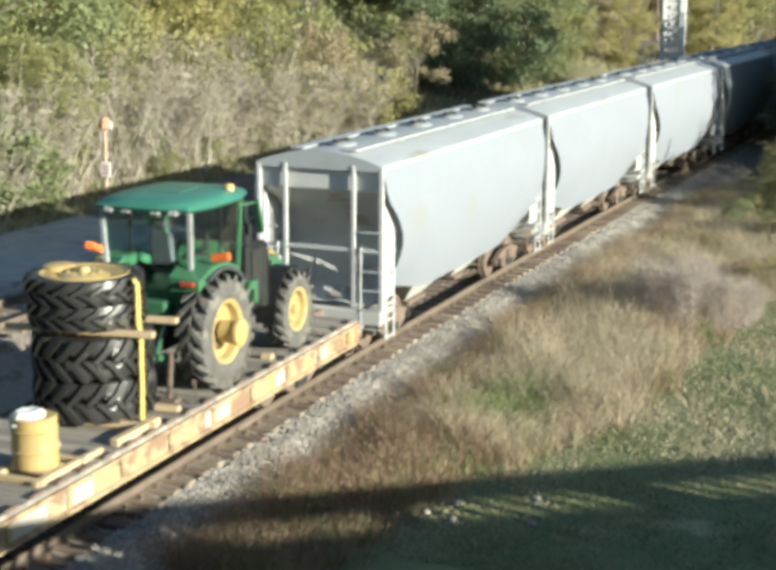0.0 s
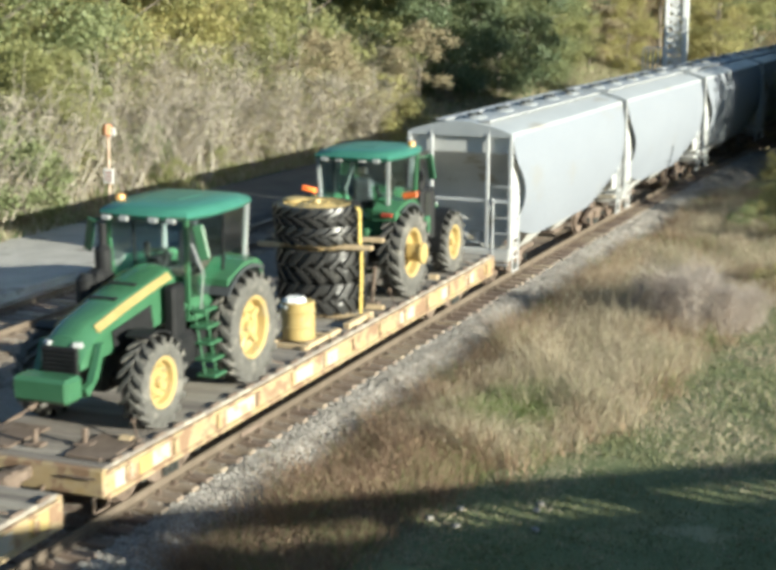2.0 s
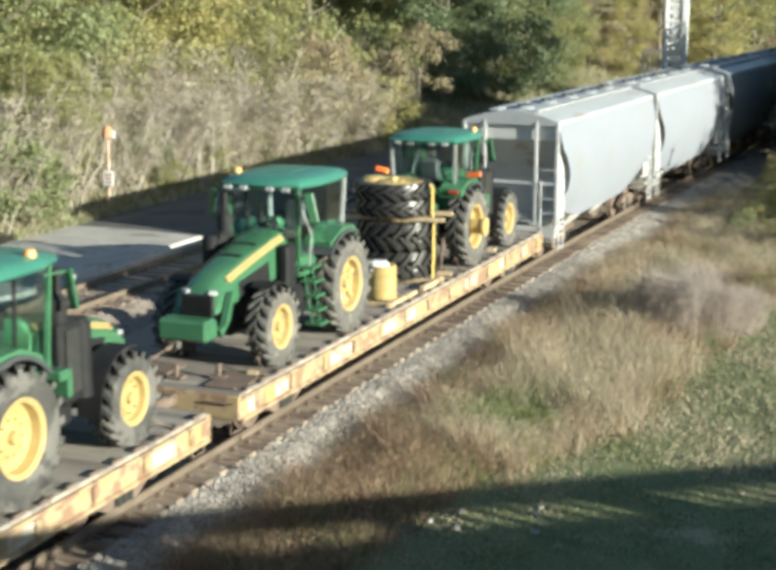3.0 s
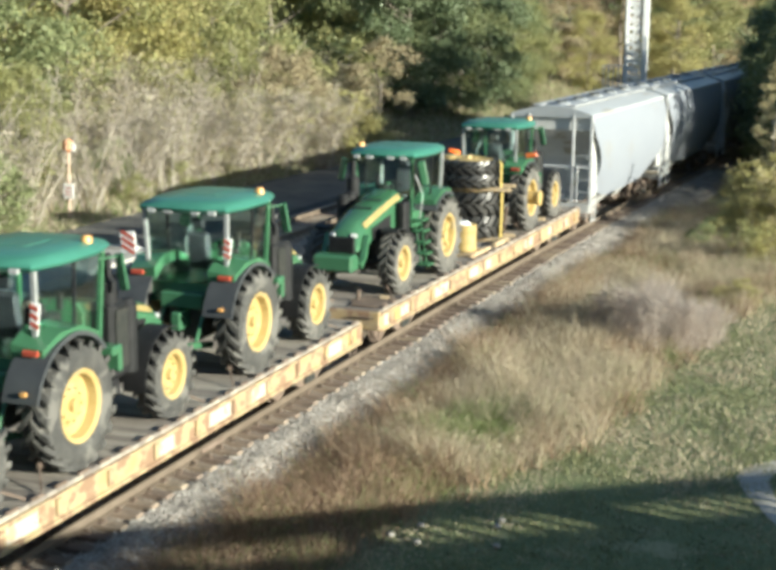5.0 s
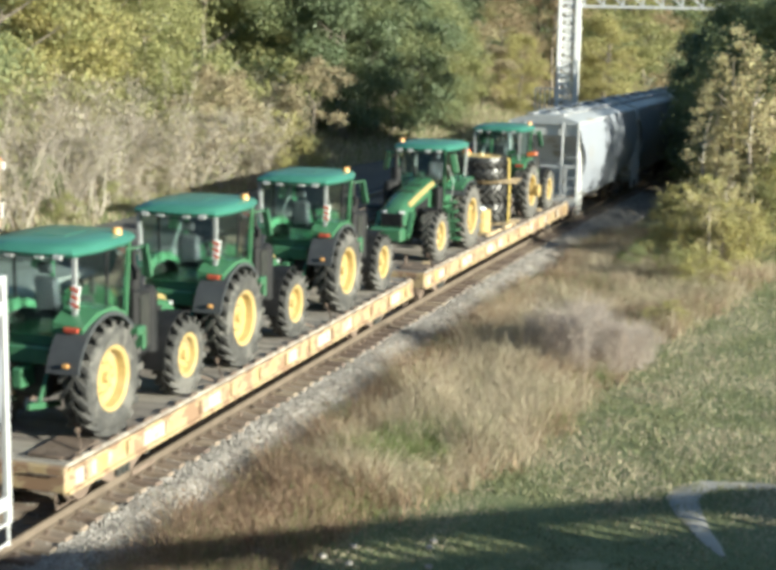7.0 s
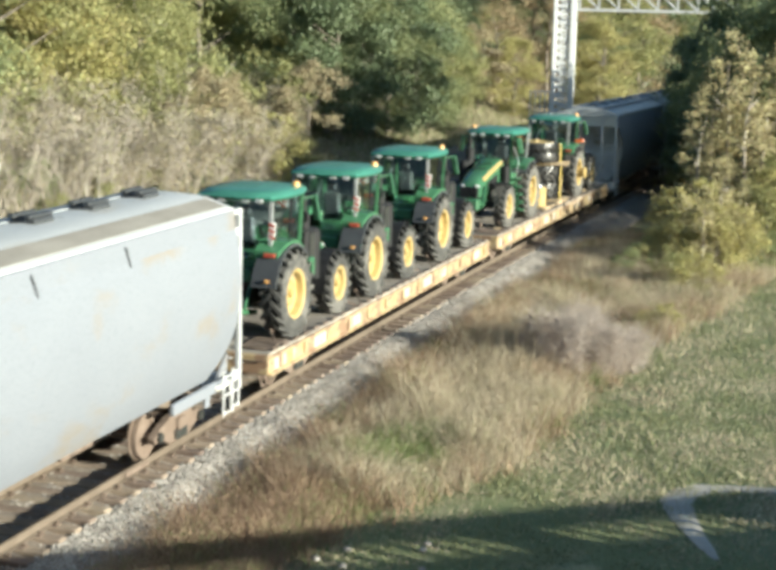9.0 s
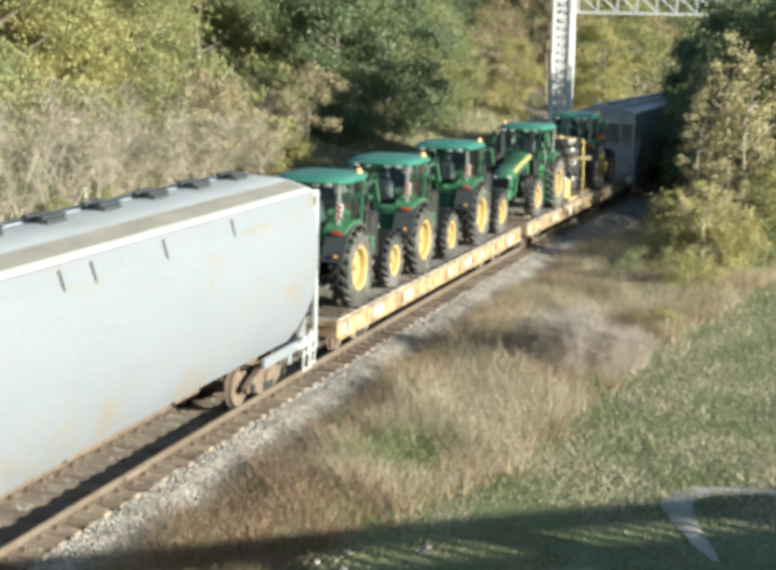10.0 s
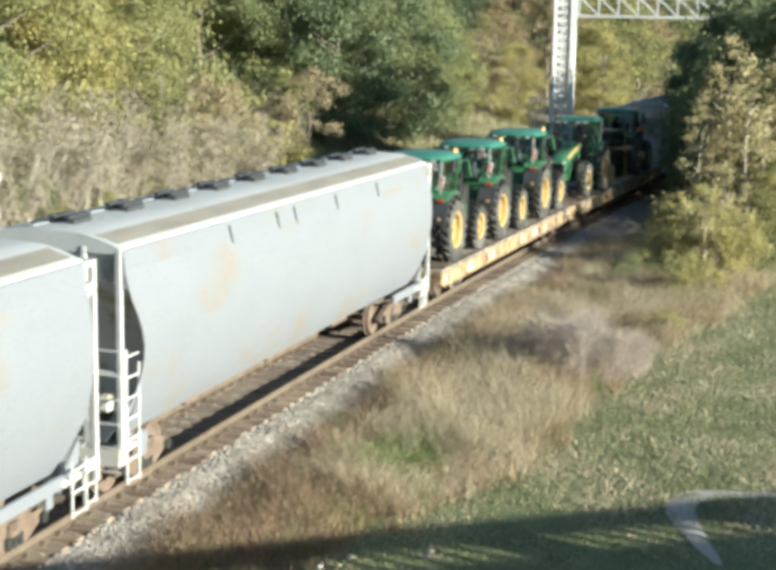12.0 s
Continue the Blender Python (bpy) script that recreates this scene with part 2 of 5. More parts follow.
BALLAST = mat("ballast_bed", (0.21, 0.17, 0.138), (0.31, 0.265, 0.225), 9, 25, rough=0.95, bump=0.8, stain=(0.13, 0.1, 0.075), stain_scale=0.7)
TIMBER = mat("pale_timber", (0.45, 0.34, 0.21), (0.55, 0.43, 0.28), 4, 40, rough=0.8, bump=0.2, stretch=(1, 4, 1))
STRAP = mat("yellow_strap", (0.5, 0.37, 0.1), (0.56, 0.43, 0.14), 5, 60, rough=0.7, bump=0.1)
MAST_PAINT = mat("mast_aluminium_paint", (0.66, 0.67, 0.68), (0.76, 0.77, 0.78), 4, 50, rough=0.5, bump=0.05)
GALVANISED = mat("galvanised_steel", (0.46, 0.47, 0.48), (0.54, 0.55, 0.56), 4, 50, rough=0.5, metal=0.1, bump=0.1)
PATH_CONCRETE = mat("worn_path_concrete", (0.35, 0.33, 0.295), (0.44, 0.41, 0.365), 1.2, 25, rough=0.95, bump=0.4, stain=(0.24, 0.23, 0.17), stain_scale=1.6, stain_edge=0.58)
CONCRETE = mat("concrete", (0.33, 0.315, 0.29), (0.41, 0.39, 0.36), 1.5, 30, rough=0.9, bump=0.2)
GRAVEL = mat("gravel_road", (0.36, 0.345, 0.32), (0.48, 0.46, 0.43), 0.8, 18, rough=0.95, bump=0.6, stain=(0.25, 0.235, 0.21), stain_scale=0.4)
# Road colour darkened to hold the shadow of train and trees.
ROAD_SHADE = mat("road_shade_tone", (0.075, 0.076, 0.078), (0.125, 0.122, 0.116), 0.8, 18, rough=0.9, bump=0.4, stain=(0.18, 0.165, 0.14), stain_scale=0.35, stain_edge=0.6, stain_soft=0.12)
BARK = mat("bark", (0.13, 0.11, 0.09), (0.22, 0.19, 0.16), 3, 25, rough=0.95, bump=0.6, stretch=(3, 3, 0.6))
PALE_BARK = mat("pale_twig", (0.3, 0.265, 0.222), (0.4, 0.355, 0.302), 3, 25, rough=0.95, bump=0.3, island=0.35)
BURR = mat("dead_weed_stem", (0.5, 0.44, 0.395), (0.57, 0.505, 0.46), 0.6, 12, rough=0.95, bump=0, island=0.2, leaf=0.6)
LEAF_OLIVE = mat("leaf_olive", (0.27, 0.285, 0.12), (0.36, 0.35, 0.165), 0.35, 8, rough=0.65, bump=0, island=0.22, leaf=0.42)
LEAF_YELLOW = mat("leaf_yellow", (0.38, 0.36, 0.15), (0.47, 0.42, 0.2), 0.35, 8, rough=0.65, bump=0, island=0.22, leaf=0.42)
LEAF_GREEN = mat("leaf_green", (0.205, 0.245, 0.12), (0.29, 0.315, 0.16), 0.35, 8, rough=0.6, bump=0, island=0.22, leaf=0.4)
LEAF_DARK = mat("leaf_dark", (0.13, 0.175, 0.095), (0.185, 0.225, 0.125), 0.35, 8, rough=0.5, bump=0, island=0.22, leaf=0.3)
LEAF_TAN = mat("leaf_tan", (0.34, 0.285, 0.178), (0.43, 0.37, 0.245), 0.35, 8, rough=0.7, bump=0, island=0.22, leaf=0.3)
LEAF_BROWN = mat("leaf_brown", (0.3, 0.23, 0.135), (0.38, 0.3, 0.19), 0.35, 8, rough=0.7, bump=0, island=0.25, leaf=0.3)
LEAF_SAP = mat("leaf_sapling", (0.43, 0.375, 0.205), (0.52, 0.46, 0.285), 0.35, 8, rough=0.6, bump=0, island=0.4, leaf=0.38)
WEED_TAN = mat("weed_tan", (0.45, 0.385, 0.28), (0.54, 0.47, 0.355), 0.5, 8, rough=0.8, bump=0, island=0.35, leaf=0.38)
WEED_BROWN = mat("weed_brown", (0.295, 0.2, 0.137), (0.365, 0.27, 0.192), 0.5, 8, rough=0.85, bump=0, island=0.35, leaf=0.3)
WEED_GREEN = mat("weed_green", (0.17, 0.22, 0.085), (0.25, 0.28, 0.125), 0.5, 8, rough=0.7, bump=0, island=0.4, leaf=0.35)
GRASS = mat("grass_blade", (0.21, 0.23, 0.12), (0.275, 0.28, 0.153), 0.5, 8, rough=0.75, bump=0, island=0.35, leaf=0.35)


# ---- rail vehicles ----
CARS = []       # (thing, s of the centre at the start, half the distance of the bogies)
LOADS = []      # (thing, its vehicle's index, pose on the vehicle)
WHEELSETS = []
X2 = pose(0, 0, 0, 0, 90, 0)   # turns a lathe's axis onto x


def wheelset_shape():
    sh = Shape()
    for x in (-0.72, 0.72):
        k = 1 if x > 0 else -1
        sh.lathe([(0.1, 0.05), (0.12, 0.07), (0.33, 0.03), (0.36, 0.06), (0.42, 0.06), (0.43, -0.05), (0.46, -0.06), (0.46, -0.09), (0.36, -0.09), (0.33, -0.02), (0.12, -0.06)], 28, Matrix.Translation((x, 0, 0)) @ pose(0, 0, 0, 0, 90 * k, 0))
    sh.rod((-1.05, 0, 0), (1.05, 0, 0), 0.08, 12)
    for i in range(3):     # marks on the disc, so that turning shows
        a = radians(120 * i)
        for x in (-0.755, 0.755):
            sh.box((0.02, 0.09, 0.05), (x, 0.24 * math.cos(a), 0.24 * math.sin(a)))
    return sh


WHEEL_MESH = None


def bogie(parent, y, name="bogie"):
    """Three-piece bogie: side frames, bolster, springs and two wheelsets."""
    global WHEEL_MESH
    base = Shape().box((2.3, 0.32, 0.24), (0, 0, 0.52), c=0.03)
    bg = part(name, base, RUST, parent, m=pose(0, y, 0))
    for x in (-1.0, 1.0):
        fr = Shape()
        fr.prism([(-1.1, 0.46), (-0.85, 0.58), (-0.4, 0.72), (0.4, 0.72), (0.85, 0.58), (1.1, 0.46), (1.05, 0.34), (0.8, 0.38), (0.42, 0.2), (-0.42, 0.2), (-0.8, 0.38), (-1.05, 0.34)], x - 0.07, x + 0.07)
        part("side_frame", fr, RUST, bg)
        sp = Shape()
        for q in (-0.17, 0, 0.17):
            sp.lathe([(0.065, 0.24), (0.065, 0.42)], 10, Matrix.Translation((x + (0.09 if x > 0 else -0.09), q, 0)))
            sp.lathe([(0.1, -0.03), (0.1, 0.03)], 14, Matrix.Translation((x + (0.1 if x > 0 else -0.1), q * 5.2, 0.44)) @ X2)
        tagged(part("spring_nest", sp, STEEL_DARK, bg), kind="stuff")
    for q in (-0.85, 0.85):
        if WHEEL_MESH is None:
            WHEEL_MESH = wheelset_shape().mesh("wheelset", RUST)
        ws = new("wheelset", WHEEL_MESH)
        ws.parent = bg
        ws.matrix_basis = pose(0, q, 0.43)
        WHEELSETS.append((ws, q))
    return bg


def coupler(parent, y, k):
    sh = Shape().box((0.22, 0.55, 0.2), (0, y + k * 0.25, 0.86), c=0.03)
    sh.box((0.3, 0.22, 0.3), (0.02, y + k * 0.52, 0.86), c=0.05)
    sh.pipe([(0.3, y, 0.75), (0.32, y + k * 0.25, 0.45), (0.25, y + k * 0.5, 0.5)], 0.03, 6)
    part("coupler", sh, RUST, parent)


FLAT_LEN = 18.65


def flatcar(label):
    car = thing("flatcar", label, "railway flatcar", "flatcars of the train")
    half = FLAT_LEN / 2
    fr = Shape().box((0.7, FLAT_LEN - 0.6, 0.5), (0, 0, 0.66), c=0.02)
    for i in range(-7, 8):
        fr.box((2.5, 0.12, 0.22), (0, i * 1.22, 0.84))
    part("underframe", fr, RUST, car)
    for x in (-1, 1):
        sd = Shape()
        o = [(1.3, 1.0), (1.39, 1.0), (1.39, 0.95), (1.345, 0.93), (1.345, 0.64), (1.39, 0.62), (1.39, 0.57), (1.3, 0.57)]
        sd.prism([(x * a, b) for a, b in o], -half, half, "y")
        part("side_sill", sd, SILL, car)
        for i in range(13):
            yy = -half + 0.6 + i * (FLAT_LEN - 1.2) / 12
            part("stake_pocket", Shape().box((0.05, 0.13, 0.26), (x * 1.375, yy, 0.8), c=0.015), SILL, car)
        for i in range(30):
            yy = -half + 0.35 + i * (FLAT_LEN - 0.7) / 29
            part("tie_down_hook", Shape().box((0.06, 0.3, 0.05), (x * 1.33, yy, 1.1), c=0.012), RUST, car)
    r = random.Random(5 if "bare" in label else 9)
    for i in range(7):
        yy = -half + 1.2 + i * 2.6 + r.uniform(-0.9, 0.9)
        part("paint_patch", Shape().box((0.006, r.uniform(0.45, 1.1), 0.25), (1.349, yy, 0.785)), SILL_PATCH, car)
    for yy, ln, mt in ((-half + 0.5, 0.5, SILL_PATCH), (-half + 1.15, 0.4, YELLOW), (half - 0.5, 0.45, YELLOW)):
        part("paint_patch", Shape().box((0.006, ln, 0.26), (1.352, yy, 0.785)), mt, car)
    for k in (-1, 1):
        part("end_sill", Shape().box((2.72, 0.14, 0.43), (0, k * (half + 0.01), 0.82), c=0.02), SILL, car, "rusty yellow end sill")
        gr = Shape()
        gr.pipe([(0.7, k * (half + 0.12), 0.9), (1.25, k * (half + 0.12), 0.9)], 0.018, 6)
        gr.pipe([(1.2, k * (half + 0.1), 0.6), (1.2, k * (half + 0.1), 0.35), (1.2, k * (half - 0.3), 0.35), (1.2, k * (half - 0.3), 0.6)], 0.018, 6)
        tagged(part("grab_iron", gr, RUST, car), kind="stuff")
        coupler(car, k * half, k)
        bogie(car, k * (half - 2.3))
    for x in (-0.85, 0.85):
        part("bridge_plate", Shape().box((0.75, 1.1, 0.03), (x, -half + 0.75, 1.095), (0.6, 0, 2 * x), c=0.008).rod((x - 0.3, -half + 0.2, 1.1), (x + 0.3, -half + 0.2, 1.1), 0.03), RUST, car, "rusty folded bridge plate")
    bw = Shape().lathe([(0.24, -0.02), (0.25, 0), (0.24, 0.02)], 20, Matrix.Translation((-0.8, -half - 0.12, 1.15)) @ pose(0, 0, 0, 90, 0, 0))
    part("brake_wheel", bw, RUST, car)
    me = Shape().box((2.66, 0.228, 0.08), c=0.01).mesh("plank", PLANK, False)
    n = 78
    r = random.Random(3)
    for i in range(n):
        p = new("plank", me)
        p.parent = car
        p.matrix_basis = pose(0, -half + 0.12 + i * (FLAT_LEN - 0.24) / (n - 1), 1.03 + r.uniform(-0.008, 0.006), 0, r.uniform(-0.15, 0.15), 0)
    return car


def hopper_rings(top_z, cut, bulge_x, top_x, low_x, low_z):
    """Half profile of the rounded side, from the roof edge down to the sill."""
    out = []
    for i in range(13):
        u = i / 12
        z = top_z + (low_z - top_z) * u
        x = top_x + (low_x - top_x) * u + (bulge_x - (top_x + low_x) / 2) * max(0, math.sin(math.pi * u)) ** 0.75
        out.append((x, z, cut * max(0.0, math.sin(math.pi * min(1, max(0, u - 0.22) / 0.76)))))
    return out


def hopper(label, length, top=4.08, peak=4.42, belt=False, hatches=5, bays=2):
    """Covered hopper with rounded sides, end frames, ladders, roof walk and outlet bays."""
    car = thing("covered_hopper", label, "railway hopper", "covered hoppers of the train")
    half = length / 2 - 0.05
    side = HOPPER_SUN_STAINED if belt else HOPPER_SUN_SIDE
    prof = hopper_rings(top, 0.5 if belt else 0.85, 1.66 if belt else 1.62, 1.42 if belt else 1.44, 1.16 if belt else 1.24, 1.1 if belt else 1.14)
    if belt:
        fore = [0.55 * min(1.0, max(0.0, (1.95 - z) / 0.85)) ** 1.2 for x, z, c in prof]
    else:
        fore = [c * 0.2 for x, z, c in prof]
    aft = [c for x, z, c in prof]
    rings = []
    for y, k, cs in ((-half, 1, aft), (half, -1, fore)):
        rings.append([(x, y + k * u, z) for (x, z, c), u in zip(prof, cs)] + [(-x, y + k * u, z) for (x, z, c), u in reversed(list(zip(prof, cs)))])
    body = Shape()
    n = len(prof)
    steps = 24
    allr = []
    for j in range(steps + 1):
        w = j / steps
        q = max(0.0, abs(2 * w - 1) - 0.4) / 0.6
        lift = 0.0 if belt else 0.5 * q * q * (3 - 2 * q) - 0.16
        ring = [tuple(a + (b - a) * w for a, b in zip(p, q)) for p, q in zip(*rings)]
        allr.append([(x, y, z + lift * max(0.0, 1.9 - z) / 0.76) for x, y, z in ring])
    for sgn in (0, n):
        body.loft([r[sgn:sgn + n] for r in allr], caps=False, closed=False)
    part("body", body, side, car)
    # sloping ends, set in behind the end frames
    for k in (-1, 1):
        end = Shape()
        cs = fore if k > 0 else aft
        deep = [max(0.0, math.sin(math.pi * max(0, i - 2.5) / 9.5)) ** 0.5 for i in range(13)]
        e = [[(x * w, k * (half - 0.06 - u - d * g), z) for (x, z, c), g, u in zip(prof, deep, cs)] for w, d in ((0.985, 0), (0.93, 0.7), (0, 0.75), (-0.93, 0.7), (-0.985, 0))]
        end.loft(e, caps=False, closed=False)
        part("end_sheet", end, HOPPER_END_LIFTED, car, "end sheet with grime, its tone lifted for shade")
        fr = Shape()
        out = 0.42 if belt and k > 0 else 0.0      # the leading frame stands clear of the body
        for x in (-1.44, 1.44):
            fr.box((0.1, 0.1, top - 0.75), (x, k * (half + out), (top + 0.75) / 2), c=0.01)
            if out:
                for z in (top - 0.06, top - 0.42, 1.12):
                    fr.box((0.08, out + 0.1, 0.1), (x, k * (half + out / 2), z), c=0.01)
                fr.rod((x, k * half, top - 0.75), (x, k * (half + out), top - 0.45), 0.04, 6)
                for z in (0.45, 0.75):
                    fr.rod((x, k * (half + out), z), (x, k * (half + 0.05), z), 0.024, 6)
                for yy in (half + out, half + 0.05):
                    fr.rod((x, k * yy, 0.4), (x, k * yy, 1.1), 0.028, 6)
        if out:
            fr.box((2.9, 0.1, 0.1), (0, k * (half + out), top - 0.06), c=0.01).box((2.9, 0.1, 0.09), (0, k * (half + out), top - 0.42), c=0.01).box((2.9, 0.5, 0.08), (0, k * (half + 0.2), 1.0), c=0.01)
        for x in (-0.8, 0.8):
            fr.box((0.09, 0.08, top - 1.0), (x, k * (half + 0.02), (top + 1.0) / 2 + 0.05), c=0.01)
        fr.box((2.9, 0.08, 0.09), (0, k * half, 2.32), c=0.01)
        part("end_frame", fr, (GALVANISED), car)
        part("end_platform", Shape().box((2.9, 0.7, 0.1), (0, k * (half - 0.3), 0.98), c=0.01).box((2.9, 0.1, 0.32), (0, k * (half + 0.02), 0.86), c=0.02), HOPPER_END_LIFTED, car)
        for x in (-1, 1):
            ld = Shape()
            for q in range(6):
                ld.rod((x * 1.44, k * (half + 0.06), 0.62 + q * 0.42), (x * 0.98, k * (half + 0.06), 0.62 + q * 0.42), 0.022, 6)
            ld.rod((x * 0.98, k * (half + 0.06), 0.55), (x * 0.98, k * (half + 0.06), 2.4), 0.024, 6)
            part("end_ladder", ld, (GALVANISED), car)
            sl = Shape()
            for q in range(3 if belt and k > 0 else 7):
                sl.rod((x * 1.52, k * (half - 0.05), 0.45 + q * 0.36), (x * 1.52, k * (half - 0.5), 0.45 + q * 0.36), 0.022, 6)
            for yy in (half - 0.05, half - 0.5):
                sl.rod((x * 1.52, k * yy, 0.4), (x * 1.52, k * yy, 1.3 if belt and k > 0 else 2.75 if yy > half - 0.2 else 2.45), 0.026, 6)
            part("side_ladder", sl, (GALVANISED), car)
        for x in (-0.55, 0.55):
            part("slope_support", Shape().prism([(k * (half - 0.1), 1.0), (k * (half - 0.55), 1.0), (k * (half - 1.0), 2.0)], x - 0.03, x + 0.03), HOPPER_END_LIFTED, car)
        if k < 0:
            part("brake_cylinder", Shape().lathe([(0.16, -0.3), (0.2, -0.25), (0.2, 0.25), (0.16, 0.3)], 18, Matrix.Translation((0.25, k * (half - 0.35), 1.25)) @ X2), HOPPER_END_LIFTED, car)
        coupler(car, k * half, k)
        bogie(car, k * (half - 1.55))
        if belt:
            for x in (-1, 1):
                part("side_sill", Shape().box((0.1, 2.6 if k > 0 else 1.1, 0.22), (x * 1.36, k * (half - (1.2 if k > 0 else 0.5)), 1.0), c=0.02).box((0.06, 0.2, 0.3), (x * 1.36, k * (half - 0.95), 0.82), c=0.02), side, car)
                part("corner_bracket", Shape().prism([(k * (half - 0.02), 1.15), (k * (half - 0.5), 1.15), (k * (half - 0.02), 1.6)], x * 1.36 - 0.03, x * 1.36 + 0.03), side, car)
            part("air_reservoir", Shape().lathe([(0.05, -0.42), (0.2, -0.36), (0.22, 0), (0.2, 0.36), (0.05, 0.42)], 16, Matrix.Translation((0.55, k * (half - 0.7), 1.32)) @ X2), RUST, car, "rusty air reservoir")
            part("brake_valve", Shape().box((0.4, 0.24, 0.34), (-0.2, k * (half - 0.45), 1.3), c=0.05).box((0.2, 0.2, 0.3), (1.0, k * (half - 0.3), 1.72), c=0.04).rod((-1.2, k * (half - 0.4), 1.55), (1.25, k * (half - 0.4), 1.6), 0.03, 6), HOPPER_END_LIFTED, car)
        for x in ((-1, 1) if not belt else ()):
            part("end_side_sheet", Shape().box((0.03, 0.7, 2.7), (x * 1.42, k * (half - 0.42), 2.6), c=0.01), HOPPER_END_LIFTED, car, "pale grey inner side sheet")
    # roof
    arch = [(1.50, top - 0.02), (1.46, top + 0.05), (1.15, top + 0.16), (0.75, top + 0.26), (0.38, peak - 0.02), (0, peak)]
    o = arch + [(-x, z) for x, z in reversed(arch[:-1])] + [(-1.4, top - 0.06), (1.4, top - 0.06)]
    part("roof", Shape().prism(o, -half - 0.04, half + 0.04, "y"), ROOF_LIT_PALE if belt else HOPPER_ROOF_LIFTED, car, "sheet roof, paler than the sides to read as lit")
    if belt:
        b = Shape()
        for x in (-1, 1):
            b.prism([(x * 1.5, top - 0.66), (x * 1.575, top - 0.62), (x * 1.52, top), (x * 1.46, top + 0.02)], -half, half, "y")
        part("side_band", b, side, car)
        for yy in (-4.6, -2.2, -1.2, 1.4, 4.4):
            # Dark bars stand in for the shadow lines of the side ribs.
            part("band_rib", Shape().box((0.03, 0.045, 0.5), (1.552, yy, top - 0.32), (22, -3, 0)), FENDER_GREY, car)
        dirt = Shape().prism([(0.95, top + 0.224), (1.36, top + 0.095), (1.36, top + 0.085), (0.95, top + 0.214)], -half + 0.1, half - 0.1, "y")
        part("roof_grime_strip", dirt, ROOF_DIRT, car, "grimy strip along the roof edge")
    walk_way = Shape()
    for x in ((-0.34,) if belt else (-0.62, 0.62)):
        walk_way.box((0.14 if belt else 0.32, 2 * half - 0.4, 0.03), (x, 0, peak + 0.0), c=0.005)
    for i in range(14):
        walk_way.box((0.5 if belt else 1.5, 0.05, 0.05), (0, -half + 0.4 + i * (2 * half - 0.8) / 13, peak - 0.03))
    part("running_board", walk_way, HATCH_GREY if belt else GALVANISED, car)
    for i in range(hatches):
        yy = -half + half * 2 * (i + 0.5) / hatches
        if belt:
            h = part("roof_hatch", Shape().box((0.5, 0.62, 0.1), (0, yy, peak + 0.03), c=0.03), FENDER_GREY, car)
            part("hatch_bar", Shape().box((0.14, 0.75, 0.07), (0.12, yy, peak + 0.11), c=0.02).box((0.14, 0.75, 0.07), (-0.18, yy, peak + 0.11), c=0.02), FENDER_GREY, h)
            continue
        h = part("roof_hatch", Shape().lathe([(0.33, peak - 0.05), (0.34, peak + 0.03), (0.3, peak + 0.06), (0.1, peak + 0.08), (0.02, peak + 0.08)], 22, Matrix.Translation((0, yy, 0))), HATCH_GREY, car)
        part("hatch_bar", Shape().box((0.12, 0.7, 0.05), (0, yy, peak + 0.1), c=0.01).box((0.4, 0.08, 0.06), (0, yy, peak + 0.08), c=0.01), STEEL_DARK, h)
    # outlet bays and centre sill
    part("centre_sill", Shape().box((0.6, 2 * half, 0.36), (0, 0, 0.82), c=0.02), RUST, car)
    span = 2 * half - 5.2
    for i in range(bays):
        yy = -span / 2 + span * (i + 0.5) / bays
        w = span / bays / 2
        bw_, bz = (1.04, 1.14) if belt else (1.2, 1.16)
        gz = 0.8 if belt else 0.42
        bay = Shape().loft([[(bw_, yy - w, bz), (bw_, yy + w, bz), (-bw_, yy + w, bz), (-bw_, yy - w, bz)], [(0.5, yy - 0.5, gz), (0.5, yy + 0.5, gz), (-0.5, yy + 0.5, gz), (-0.5, yy - 0.5, gz)]])
        part("outlet_bay", bay, HOPPER_END_LIFTED, car)
        part("outlet_gate", Shape().box((1.3, 1.1, 0.1), (0, yy, gz - 0.04), c=0.02), RUST, car)
    return car


